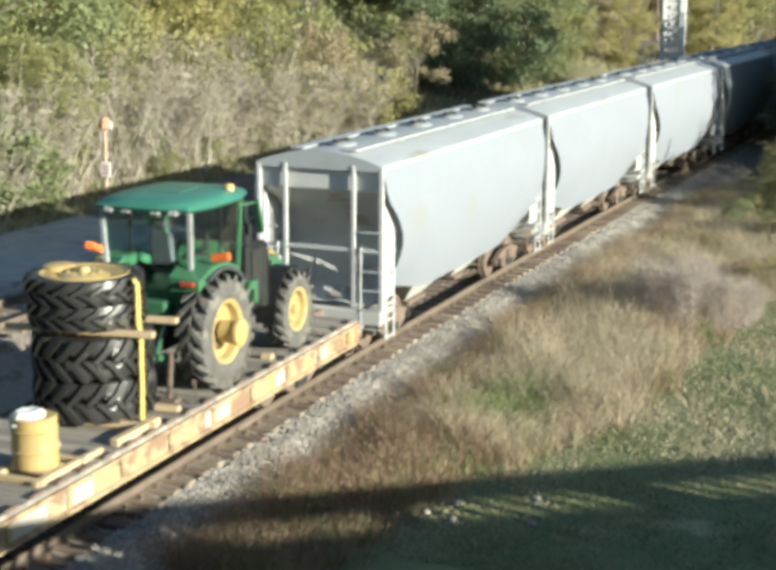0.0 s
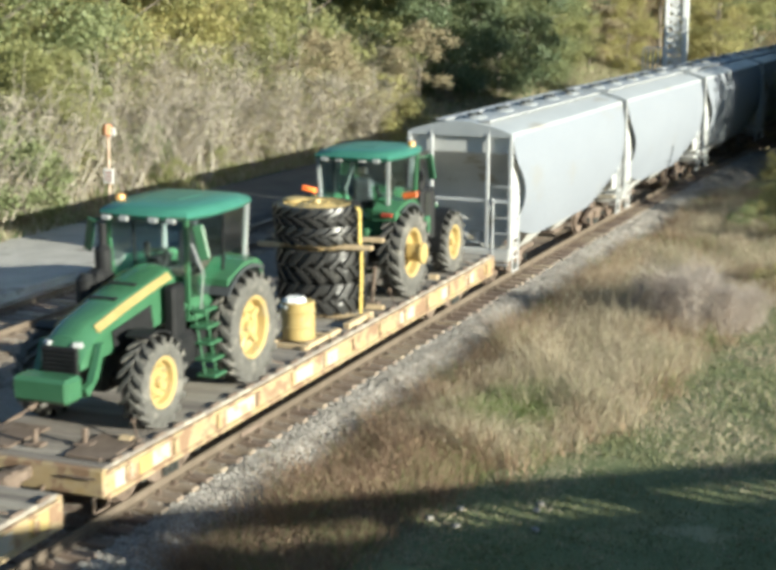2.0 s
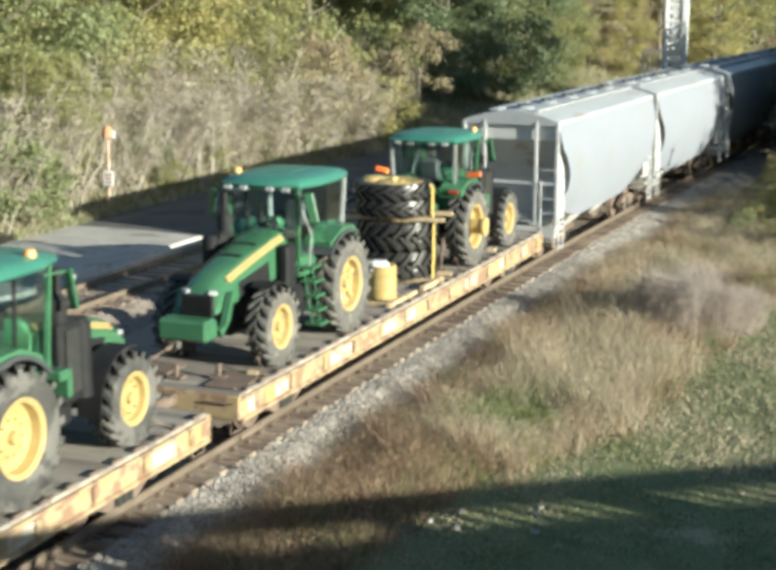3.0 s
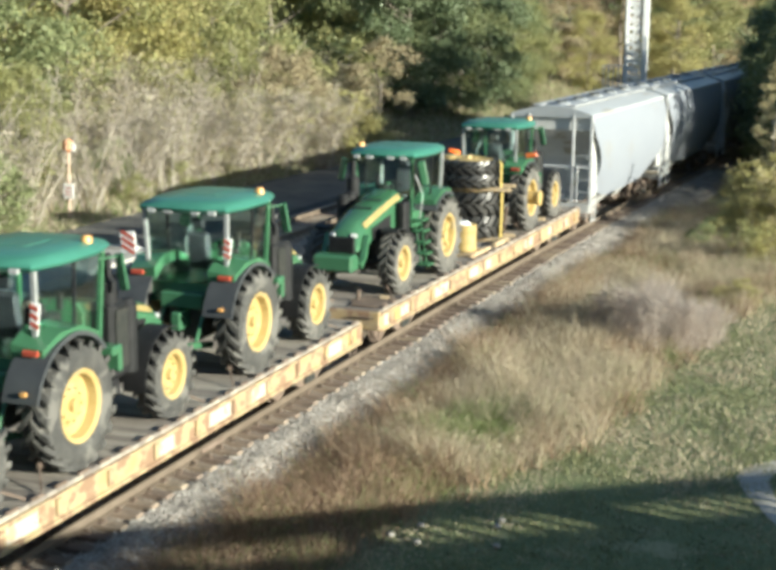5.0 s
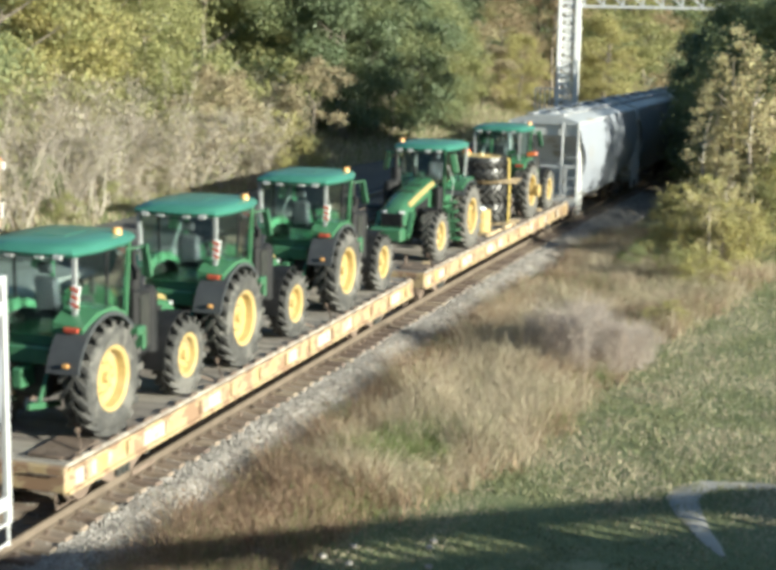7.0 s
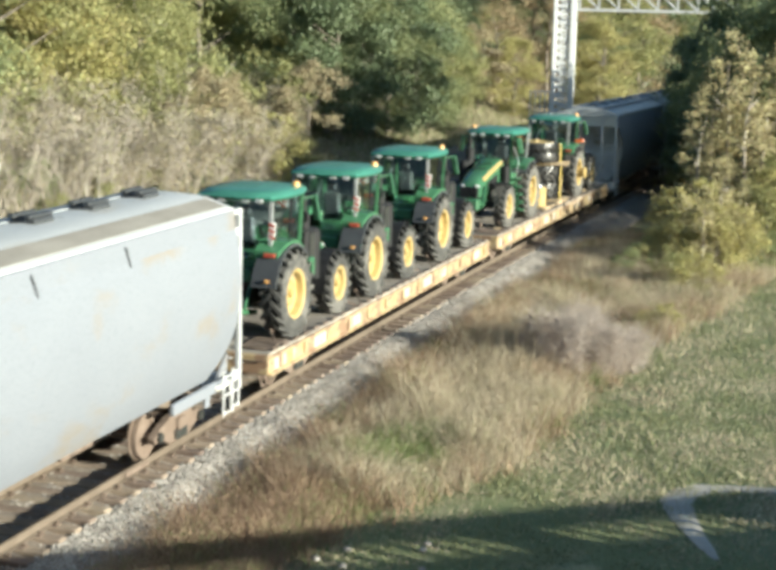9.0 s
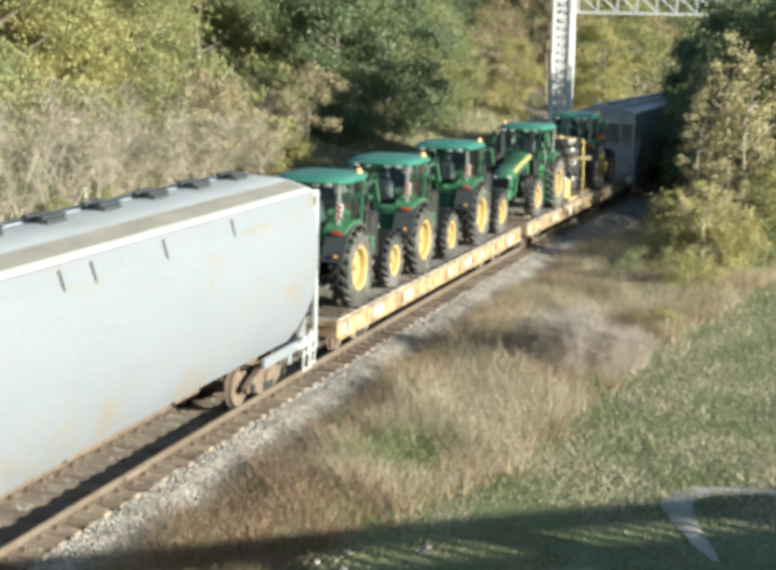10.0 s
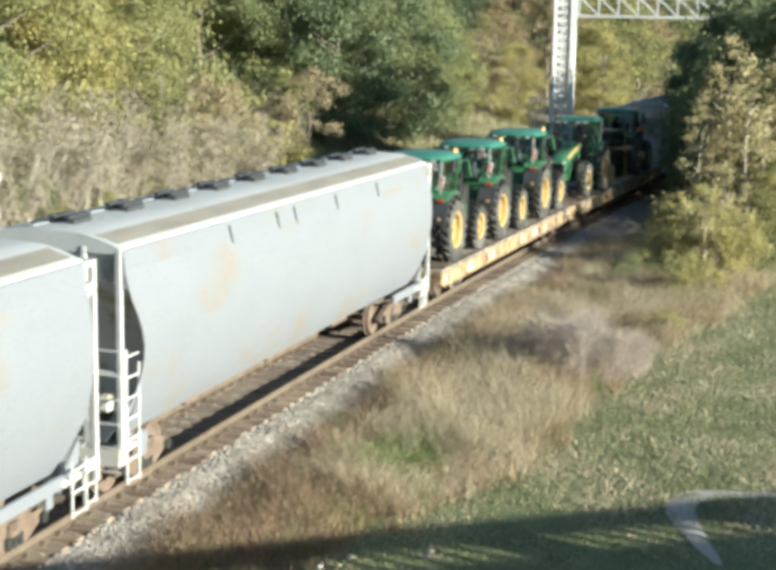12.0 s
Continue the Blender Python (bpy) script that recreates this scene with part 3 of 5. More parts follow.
# ---- tractors ----
def tyre_shape(R, rim, w, lugs, lug_h=0.088):
    """Tyre round the z axis with chevron lugs."""
    b = R - lug_h
    sh = Shape()
    sh.lathe([(rim, -w * 0.40), (rim + 0.03, -w * 0.45), ((b + rim) / 2, -w * 0.51), (b - 0.07, -w * 0.49), (b - 0.015, -w * 0.44), (b, -w * 0.25), (b + 0.005, 0),
              (b, w * 0.25), (b - 0.015, w * 0.44), (b - 0.07, w * 0.49), ((b + rim) / 2, w * 0.51), (rim + 0.03, w * 0.45), (rim, w * 0.40)], 56, close=True)
    step = 2 * math.pi / lugs
    for i in range(lugs):
        for side in (-1, 1):
            a0 = i * step + (step / 2 if side > 0 else 0)
            half = step * 0.185
            pts = []
            for u, back in ((-0.04, 0.0), (0.5, 0.55), (1.0, 0.95)):
                z = side * w * 0.5 * u
                a = a0 + back * step
                for r in (b - 0.02 - (0.05 if u == 1.0 else 0), R - (0.02 if u == 1.0 else 0)):
                    for q in (-half, half):
                        pts.append((r * math.cos(a + q), r * math.sin(a + q), z))
            f = []
            for s in (0, 4):
                f += [(s, s + 1, s + 5, s + 4), (s + 2, s + 6, s + 7, s + 3), (s, s + 4, s + 6, s + 2), (s + 1, s + 3, s + 7, s + 5)]
            f += [(0, 2, 3, 1), (8, 9, 11, 10)]
            n = len(sh.v)
            sh.add(pts, f)
            sh.f.append((n, n + 1, round(a0 / (2 * math.pi) * 56) % 56 * 13 + 6))     # ties the lug to the carcass
    return sh


def rim_shape(rim, w, star=False, dish=0.12):
    """Wheel disc round the z axis, outer face at +z."""
    sh = Shape()
    sh.lathe([(rim + 0.035, -w * 0.43), (rim + 0.035, -w * 0.40), (rim - 0.03, -w * 0.36), (rim - 0.05, 0), (rim - 0.03, w * 0.36), (rim + 0.035, w * 0.40), (rim + 0.035, w * 0.43), (rim + 0.015, w * 0.44),
              (rim - 0.055, w * 0.38), (rim - 0.075, dish + 0.02), (rim * 0.62, dish - 0.02), (rim * 0.45, dish + 0.03), (0.2, dish + 0.035), (0.1, dish + 0.04), (0.09, dish + 0.12), (0.02, dish + 0.13)], 48)
    for i in range(10):
        a = radians(36 * i)
        sh.lathe([(0.022, 0), (0.022, 0.035)], 6, Matrix.Translation((0.26 * math.cos(a), 0.26 * math.sin(a), dish + 0.03)))
    if star:
        for i in range(5):
            sh.box((rim * 0.62, 0.12, 0.1), (0.36 * math.cos(radians(72 * i)), 0.36 * math.sin(radians(72 * i)), dish + 0.03), (0, 0, 72 * i), c=0.02)
    return sh


def add_wheel(tr, name, x, y, R, rim, w, lugs, rubber, star=False, dish=0.12, cache={}):
    key = (R, rim, w, star, rubber.name)
    if key not in cache:
        cache[key] = (tyre_shape(R, rim, w, lugs).mesh("tyre", rubber), rim_shape(rim, w, star, dish).mesh("rim", YELLOW))
    k = 1 if x > 0 else -1
    tyre = new(name, cache[key][0])
    tyre.parent = tr
    tyre.matrix_basis = pose(x, y, R) @ pose(0, 0, 0, 0, 90 * k, 0) @ pose(0, 0, 0, 0, 0, 11)
    rm = new("rim", cache[key][1])
    rm.parent = tyre
    tagged(rm, "yellow painted steel wheel rim")


def pane(tr, name, pts, shift):
    """A thin sheet of glass with four corners, thickened along shift."""
    a = [Vector(p) for p in pts]
    s = Vector(shift)
    sh = Shape().loft([[tuple(p) for p in a], [tuple(p + s) for p in a]])
    ob = part(name, sh, PANE, tr, smooth=False)
    ob.visible_shadow = False


def tractor(label, weights=False, star=False, duals_hub=False, markers=True, dusty=False, group="tractors on the flatcars"):
    """Row-crop tractor: origin under the rear axle, nose along +y."""
    tr = thing("tractor", label, "tractor", group)
    rub = DUSTY_RUBBER if dusty else RUBBER
    WB = 3.05
    for x in (-1, 1):
        add_wheel(tr, "rear_tyre", x * 1.02, 0, 1.0, 0.545, 0.52, 20, rub, star, 0.02)
        add_wheel(tr, "front_tyre", x * 0.98, WB, 0.75, 0.405, 0.44, 18, rub, False, 0.04)
        # fenders
        to = 166 if markers else 118
        part("rear_fender", Shape().arc(1.09, 1.13, min(x * 0.6, x * 1.17), max(x * 0.6, x * 1.17), 40, to, 0, 1.0, 16).arc(1.06, 1.13, min(x * 1.16, x * 1.19), max(x * 1.16, x * 1.19), 40, to, 0, 1.0, 16), FENDER_GREY, tr, "dark grey plastic fender")
        ft = Shape().loft([[(x * 0.55, 0.75, 1.98), (x * 1.12, 0.75, 1.98), (x * 1.12, 0.75, 1.86), (x * 0.55, 0.75, 1.86)],
                           [(x * 0.55, 0.2, 2.24), (x * 1.16, 0.2, 2.2), (x * 1.16, 0.2, 2.06), (x * 0.55, 0.2, 2.06)],
                           [(x * 0.55, -0.35, 2.25), (x * 1.14, -0.35, 2.18), (x * 1.14, -0.35, 2.02), (x * 0.55, -0.35, 2.02)],
                           [(x * 0.55, -0.75, 2.05), (x * 1.08, -0.72, 1.98), (x * 1.08, -0.7, 1.8), (x * 0.55, -0.72, 1.8)]])
        part("fender_cover", ft, GREEN, tr)
        part("tail_lamp", Shape().box((0.26, 0.05, 0.09), (x * 0.9, -0.765, 1.94), (10, 0, 0), c=0.012), RED, tr)
        part("turn_lamp", Shape().box((0.36, 0.08, 0.14), (x * 1.24, -0.2, 2.33), (0, x * -10, 0), c=0.02) if duals_hub else Shape().box((0.1, 0.05, 0.07), (x * 0.98, -1.1, 1.42), c=0.01), SIGNAL_RED if duals_hub else ORANGE, tr)
        ff = Shape().arc(0.80, 0.83, min(x * 0.66, x * 1.08), max(x * 0.66, x * 1.08), 70, 190, WB, 0.75, 10)
        ff.rod((x * 0.5, WB - 0.1, 0.9), (x * 0.9, WB - 0.3, 1.52), 0.03)
        part("front_fender", ff, BLACK, tr)
        # mirrors: green backed, on arms at the front posts
        mi = Shape().rod((x * 0.84, 1.25, 2.98), (x * 1.05, 1.5, 3.02), 0.02)
        mi.box((0.2, 0.06, 0.6), (x * 1.08, 1.56, 2.76), (0, x * -12, x * -14), c=0.03)
        part("mirror", mi, GREEN, tr, "green backed wing mirror")
        if markers:
            bx, bw = (0.9, 0.15) if x > 0 else (1.16, 0.32)      # the far one is a square board held further out
            mk = Shape().box((bw, 0.03, 0.4), (x * bx, -0.62, 2.46), (0, x * 8, 0), c=0.008)
            if x < 0:
                mk.rod((x * bx, -0.6, 2.4), (x * 0.8, -0.45, 2.3), 0.02, 6)
            mp = part("marker_board", mk, WHITE, tr, "red and white striped marker board")
            for i in range(3):
                part("marker_stripe", Shape().box((bw * 0.95, 0.006, 0.065), (x * bx, -0.639, 2.33 + i * 0.13), (0, 28, 0)), RED, mp)
    if duals_hub:
        for x in (-1, 1):
            part("hub_spacer", Shape().lathe([(0.2, 0), (0.2, 0.3), (0.24, 0.3), (0.24, 0.36), (0.1, 0.38), (0.02, 0.38)], 20, Matrix.Translation((x * 1.15, 0, 1.0)) @ pose(0, 0, 0, 0, 90 * x, 0)), YELLOW, tr, "yellow hub spacer")
    # driveline
    ch = Shape().box((0.62, 3.3, 0.5), (0, 1.6, 0.98), c=0.06).box((0.75, 1.2, 0.72), (0, 0.0, 1.05), c=0.08)
    ch.rod((-0.95, 0, 1.0), (0.95, 0, 1.0), 0.17, 16).rod((-0.85, WB, 0.75), (0.85, WB, 0.75), 0.12, 14)
    ch.box((0.5, 0.5, 0.5), (0, WB, 0.78), c=0.05)
    part("chassis", ch, STEEL_DARK, tr)
    hit = Shape()
    for x in (-0.42, 0.42):
        hit.box((0.09, 1.0, 0.12), (x, -0.85, 0.66), (-10, 0, 0), c=0.02).rod((x, -0.45, 1.55), (x, -1.0, 0.75), 0.04)
    hit.box((0.2, 0.5, 0.35), (0, -0.75, 1.1), c=0.03).box((0.9, 0.25, 0.3), (0, -0.62, 1.45), c=0.03)
    part("hitch", hit, GREEN, tr)
    for x in (-0.62, 0.62):
        part("fuel_tank", Shape().box((0.4, 1.15, 0.62), (x, 1.35, 0.92), c=0.09), BLACK, tr)
    part("side_frame", Shape().box((1.42, 0.3, 0.14), (0, 1.42, 1.62), c=0.03).box((0.95, 0.35, 0.4), (0, 1.05, 1.5), c=0.05), GREEN, tr)
    # bonnet
    ring = lambda y, w, z0, z1, r: [(-w, y, z0), (-w, y, z1 - r), (-w + r * 0.7, y, z1 - r * 0.2), (-w * 0.35, y, z1), (w * 0.35, y, z1), (w - r * 0.7, y, z1 - r * 0.2), (w, y, z1 - r), (w, y, z0)]
    hood = Shape().loft([ring(1.35, 0.47, 1.42, 2.28, 0.2), ring(1.9, 0.47, 1.4, 2.2, 0.2), ring(2.8, 0.45, 1.32, 2.02, 0.2), ring(3.7, 0.42, 1.2, 1.8, 0.2), ring(4.05, 0.40, 1.15, 1.62, 0.22), ring(4.16, 0.36, 1.12, 1.4, 0.18)])
    part("bonnet", hood, GREEN, tr)
    for x in (-1, 1):
        st = Shape().loft([[(x * (w - 0.006), y, z - 0.165), (x * (w + 0.004), y, z - 0.165), (x * (w - 0.085), y, z - 0.058), (x * (w - 0.1), y, z - 0.062)] for w, y, z in ((0.47, 1.5, 2.26), (0.47, 1.9, 2.2), (0.45, 2.8, 2.02), (0.42, 3.7, 1.8))])
        part("bonnet_stripe", st, STRIPE, tr, "yellow stripe on the bonnet")
        part("grille", Shape().box((0.02, 1.2, 0.42), (x * 0.462, 2.75, 1.48), (-9, 0, 0), c=0.008), BLACK, tr)
        part("headlamp", Shape().box((0.18, 0.1, 0.1), (x * 0.27, 4.07, 1.5), (-20, 0, x * -25), c=0.03), LAMP_WHITE, tr)
    nose = Shape().box((0.66, 0.06, 0.46), (0, 4.15, 1.25), c=0.02)
    for i in range(6):
        nose.box((0.62, 0.03, 0.025), (0, 4.19, 1.07 + i * 0.07))
    part("front_grille", nose, BLACK, tr)
    for y, z in ((2.3, 2.12), (2.9, 2.0)):
        part("bonnet_vent", Shape().box((0.5, 0.1, 0.02), (0, y, z), (-10, 0, 0)), BLACK, tr)
    # exhaust on the right front corner of the cab
    ex = Shape().lathe([(0.13, 1.65), (0.15, 1.72), (0.15, 2.55), (0.09, 2.62), (0.07, 2.65), (0.07, 3.0), (0.02, 3.0)], 18, Matrix.Translation((0.72, 1.72, 0)))
    part("exhaust", ex, BLACK, tr)
    at = Shape().box((0.34, 0.5, 1.3), (0.74, 1.8, 1.6), c=0.09).lathe([(0.1, 0.95), (0.17, 1.0), (0.17, 2.1), (0.1, 2.2)], 16, Matrix.Translation((0.8, 2.16, 0)))
    part("after_treatment", at, BLACK, tr)
    part("heat_shield", Shape().prism([(1.62, 1.15), (1.98, 1.15), (1.98, 2.1), (1.62, 2.1)], 0.912, 0.924), STEEL_DARK, tr, "perforated dark heat shield")
    part("side_bracket", Shape().box((0.3, 0.3, 0.16), (0.98, 1.3, 1.55), c=0.03).box((0.26, 0.12, 0.34), (0.98, 1.42, 1.36), c=0.02), GREEN, tr)
    part("air_intake", Shape().box((0.22, 0.4, 0.9), (-0.64, 1.72, 1.6), c=0.05), BLACK, tr)
    # cab
    c0 = [(-0.8, -0.45), (0.8, -0.45), (0.86, 0.45), (0.72, 1.4), (-0.72, 1.4), (-0.86, 0.45)]
    lowz, topz = 1.55, 3.1
    tops = [(x * 1.06, 0.47 + (y - 0.47) * 1.1) for x, y in c0]
    for (a, b), (p, q) in zip(c0, tops):
        w = 0.036 if abs(b - 0.45) > 0.01 else 0.022
        posts = Shape()
        posts.loft([[(a - w, b - w, lowz), (a + w, b - w, lowz), (a + w, b + w, lowz), (a - w, b + w, lowz)], [(p - w, q - w, topz), (p + w, q - w, topz), (p + w, q + w, topz), (p - w, q + w, topz)]])
        part("cab_post", posts, POST_GREY if b < 0 else GREEN if b > 1 else BLACK, tr)
    base = Shape().prism([(x, y) for x, y in c0], 1.35, 1.74, "z")
    part("cab_base", base, GREEN, tr)
    for i, nm in enumerate(("rear_window", "side_window", "door_glass", "windscreen", "door_glass", "side_window")):
        (a, b), (p, q) = c0[i], c0[(i + 1) % 6]
        (ta, tb), (tp, tq) = tops[i], tops[(i + 1) % 6]
        mid = Vector(((a + p) / 2, (b + q) / 2 - 0.45, 0)).normalized() * -0.008
        pane(tr, nm, [(a, b, 1.76), (p, q, 1.76), (tp, tq, 3.08), (ta, tb, 3.08)], mid)
    rf = Shape()
    outl = lambda k, z: [(x * k * 1.08, 0.47 + (y - 0.47) * k * 1.16, z) for x, y in [(-0.78, -0.45), (-0.3, -0.52), (0.3, -0.52), (0.78, -0.45), (0.9, 0.1), (0.9, 0.9), (0.74, 1.4), (0.3, 1.5), (-0.3, 1.5), (-0.74, 1.4), (-0.9, 0.9), (-0.9, 0.1)]]
    rf.loft([outl(0.94, 3.08), outl(1.03, 3.12), outl(1.06, 3.17), outl(1.0, 3.25), outl(0.86, 3.31), outl(0.45, 3.33)])
    part("roof", rf, ROOF_SKY_GREEN, tr, "green moulded cab roof, tinted for reflected sky")
    part("roof_panel", Shape().loft([[(x, y, z) for x, y in ((-0.3, 0.1), (0.3, 0.1), (0.27, 0.85), (-0.27, 0.85))] for z in (3.32, 3.338)]), ROOF_SKY_GREEN, tr)
    part("beacon", Shape().lathe([(0.09, 3.2), (0.09, 3.36), (0.07, 3.4), (0.02, 3.41)], 14, Matrix.Translation((0.8, 1.0, 0))), ORANGE, tr, "amber beacon")
    for x in (-0.62, -0.28, 0.28, 0.62):
        part("work_lamp", Shape().box((0.17, 0.05, 0.09), (x, -0.69, 3.11), c=0.015), LAMP_WHITE, tr)
        part("work_lamp", Shape().box((0.17, 0.05, 0.09), (x, 1.75, 3.11), c=0.015), LAMP_WHITE, tr)
    seat = Shape().box((0.52, 0.5, 0.14), (0, 0.3, 1.98), c=0.04).box((0.46, 0.14, 0.66), (0, 0.03, 2.33), (8, 0, 0), c=0.062).box((0.28, 0.1, 0.2), (0, -0.02, 2.8), c=0.04)
    part("seat", seat, SEAT_CLOTH, tr)
    part("armrest_console", Shape().box((0.2, 0.6, 0.2), (0.4, 0.42, 2.15), c=0.03).box((0.12, 0.06, 0.3), (0.44, 0.75, 2.4), c=0.02), BLACK, tr)
    sw = Shape().rod((0, 1.15, 1.9), (0, 0.85, 2.32), 0.05)
    sw.lathe([(0.2, -0.015), (0.22, 0), (0.2, 0.015), (0.18, 0)], 20, Matrix.Translation((0, 0.84, 2.34)) @ pose(0, 0, 0, 35, 0, 0), close=True)
    part("steering_wheel", sw, BLACK, tr)
    steps = Shape()
    for i in range(5):
        steps.box((0.36, 0.42, 0.06), (-1.02 + 0.04 * i, 1.18, 0.42 + i * 0.28), c=0.015)
    for yy in (0.99, 1.37):
        steps.rod((-1.0, yy, 0.4), (-0.8, yy, 1.62), 0.02)
    part("cab_steps", steps, GREEN, tr, "green cab steps")
    part("hand_rail", Shape().pipe([(-0.95, 1.38, 1.6), (-1.02, 1.4, 2.2), (-0.82, 1.42, 2.7)], 0.018, 6), POST_GREY, tr)
    if weights:
        wt = Shape().box((1.0, 0.45, 0.4), (0, 4.52, 0.92), c=0.06).box((0.5, 0.5, 0.3), (0, 4.2, 0.9), c=0.04)
        part("front_weight", wt, GREEN, tr, "green front ballast block")
        for x in (-0.5, 0.5):
            arm = Shape().loft([[(x - 0.06, 3.75, 1.5), (x + 0.06, 3.75, 1.5), (x + 0.06, 3.85, 1.5), (x - 0.06, 3.85, 1.5)], [(x - 0.06, 3.95, 1.0), (x + 0.06, 3.95, 1.0), (x + 0.06, 4.12, 0.96), (x - 0.06, 4.12, 0.96)], [(x - 0.06, 4.25, 0.75), (x + 0.06, 4.25, 0.75), (x + 0.06, 4.35, 0.9), (x - 0.06, 4.35, 0.9)]])
            part("weight_arm", arm, GREEN, tr)
    else:
        part("front_support", Shape().box((0.6, 0.3, 0.35), (0, 4.15, 0.9), c=0.05), GREEN, tr)
    return tr


# the train, in order from the rear; s of each centre at 9.5 s of the run
def place_car(car, s_rear, s_front):
    CARS.append((car, (s_rear + s_front) / 2 + START, (s_front - s_rear) / 2 - 2.0))
    return len(CARS) - 1


h_tail = hopper("white covered hopper with rust stains, coupled behind another", 18.0, 4.42, 4.72, True, 9, 3)
place_car(h_tail, -8.35, 9.65)
h_rear = hopper("white covered hopper with faint rust stains behind the flatcars", 18.0, 4.42, 4.72, True, 9, 3)
place_car(h_rear, 10.9, 28.95)
f1 = flatcar("worn yellow flatcar with grey plank deck carrying three tractors")
i1 = place_car(f1, 31.23, 31.23 + FLAT_LEN)
f2 = flatcar("rusty yellow flatcar with bare planks between its loads")
i2 = place_car(f2, 51.12, 51.12 + FLAT_LEN)
for i, (a, b) in enumerate(((70.8, 82.6), (83.3, 95.2), (96.2, 108.0), (108.9, 120.7), (121.6, 133.4), (134.3, 146.1))):
    place_car(hopper("white covered hopper with curved sides and shaded end" if i < 3 else "grey-white covered hopper in the shade of trees", b - a), a, b)

DECK = 1.072


def load_on(ob, car_index, s_at, x=0.0, z=DECK, rz=0.0):
    mid = CARS[car_index][1] - START
    LOADS.append((ob, car_index, pose(x, s_at - mid, z, 0, 0, rz)))
    return ob


t1 = tractor("green tractor with yellow wheels and striped marker boards")
load_on(t1, i1, 32.99)
load_on(copy_thing(t1, pose(0, 0, 0)), i1, 38.53)
load_on(copy_thing(t1, pose(0, 0, 0)), i1, 44.83)
t4 = tractor("green tractor with dusty tyres and green front ballast block", weights=True, star=True, markers=False, dusty=True)
load_on(t4, i2, 56.22, rz=180)
t5 = tractor("green tractor with yellow hub spacers and amber fender lamps", duals_hub=True, markers=False, dusty=True)
load_on(t5, i2, 64.15)


def tie_chain(car_index, s_at, x, back):
    """Taut chain from an axle down to the deck edge, with its turnbuckle."""
    ch = thing("tie_chain", "rusty tie-down chain between tractor axle and deck edge", "chain", "tie-down chains")
    k = 1 if x > 0 else -1
    a, e = (k * 0.45, 0.0, 0.62), (k * 1.25, back, 0.04)
    mid = tuple(p * 0.5 + q * 0.5 for p, q in zip(a, e))
    part("chain", Shape().rod(a, mid, 0.02, 5).rod(mid, e, 0.02, 5), RUST, ch)
    part("turnbuckle", Shape().rod(mid, tuple(p * 0.7 + q * 0.3 for p, q in zip(mid, e)), 0.045, 6), RUST, ch)
    load_on(ch, car_index, s_at)


for ci, s_rear, way in ((i1, 32.99, 1), (i1, 38.53, 1), (i1, 44.83, 1), (i2, 56.22, -1), (i2, 64.15, 1)):
    for x in (-1, 1):
        tie_chain(ci, s_rear, x, -way * 1.15)
        tie_chain(ci, s_rear + way * 3.05, x, way * 0.95)
for s_at, x in ((52.3, 1.0), (66.2, 1.0)):
    ck = thing("wheel_chock", "pale timber wheel chock nailed to the deck", "chock", "wheel chocks")
    part("block", Shape().prism([(-0.1, 0), (0.1, 0), (0.04, 0.1), (-0.04, 0.1)], -0.1, 0.1), TIMBER, ck)
    load_on(ck, i2, s_at, x)
for s_at, x in ((63.05, 0.72), (63.05, -0.6), (51.6, -0.2), (51.9, 0.5)):
    st_ = thing("deck_stanchion", "rusty folded stanchion standing on the deck", "stanchion", "deck stanchions")
    part("upright", Shape().box((0.07, 0.09, 0.28 if s_at < 60 else 0.85), (0, 0, 0.14 if s_at < 60 else 0.42), (4, 6, 0), c=0.012), RUST, st_)
    part("foot", Shape().box((0.3, 0.22, 0.05), (0, 0, 0.025), c=0.01), RUST, st_)
    load_on(st_, i2, s_at, x)


def spare_tyre(label, R, w, rim, top=False):
    ob = thing("spare_tyre", label, "tyre", "tyres stacked flat")
    part("tyre", tyre_shape(R, rim, w, 20, 0.07), NEW_RUBBER, ob)
    part("rim", rim_shape(rim, w * (1.2 if top else 1.0), False, w * (0.42 if top else 0.3)), YELLOW, ob)
    return ob


S_STACK, X_STACK = 61.85, 0.02
load_on(spare_tyre("black tractor tyre on a yellow rim, bottom of the stack", 0.98, 0.66, 0.56), i2, S_STACK, X_STACK, DECK + 0.12 + 0.34)
load_on(spare_tyre("black tractor tyre in the middle of the stack", 0.98, 0.66, 0.56), i2, S_STACK, X_STACK, DECK + 0.12 + 0.34 + 0.68, 8)
TIER = DECK + 0.12 + 0.34 + 0.68 + 0.34 + 0.12
load_on(spare_tyre("narrow black tractor tyre lying on the timber bearers", 0.95, 0.39, 0.66), i2, S_STACK - 0.03, X_STACK - 0.06, TIER + 0.195, 21)
load_on(spare_tyre("narrow black tractor tyre with yellow rim topping the stack", 0.95, 0.39, 0.68, True), i2, S_STACK - 0.05, X_STACK - 0.09, TIER + 0.585, 12)
for z, lab in ((DECK + 0.06, "pale timber bearers under the tyre stack"), (DECK + 0.12 + 1.36 + 0.06, "pale timber bearers between the stacked tyres")):
    tb = thing("timber_bearers", lab, "timber", "timber bearers")
    for yy in (-0.5, 0.5):
        part("beam", Shape().box((2.5, 0.12, 0.1), (0, yy, 0), c=0.01), TIMBER, tb)
    load_on(tb, i2, S_STACK, X_STACK, z, 8)
ring_t = thing("yellow_wheel_ring", "yellow wheel centre lying on the top tyre", "wheel part")
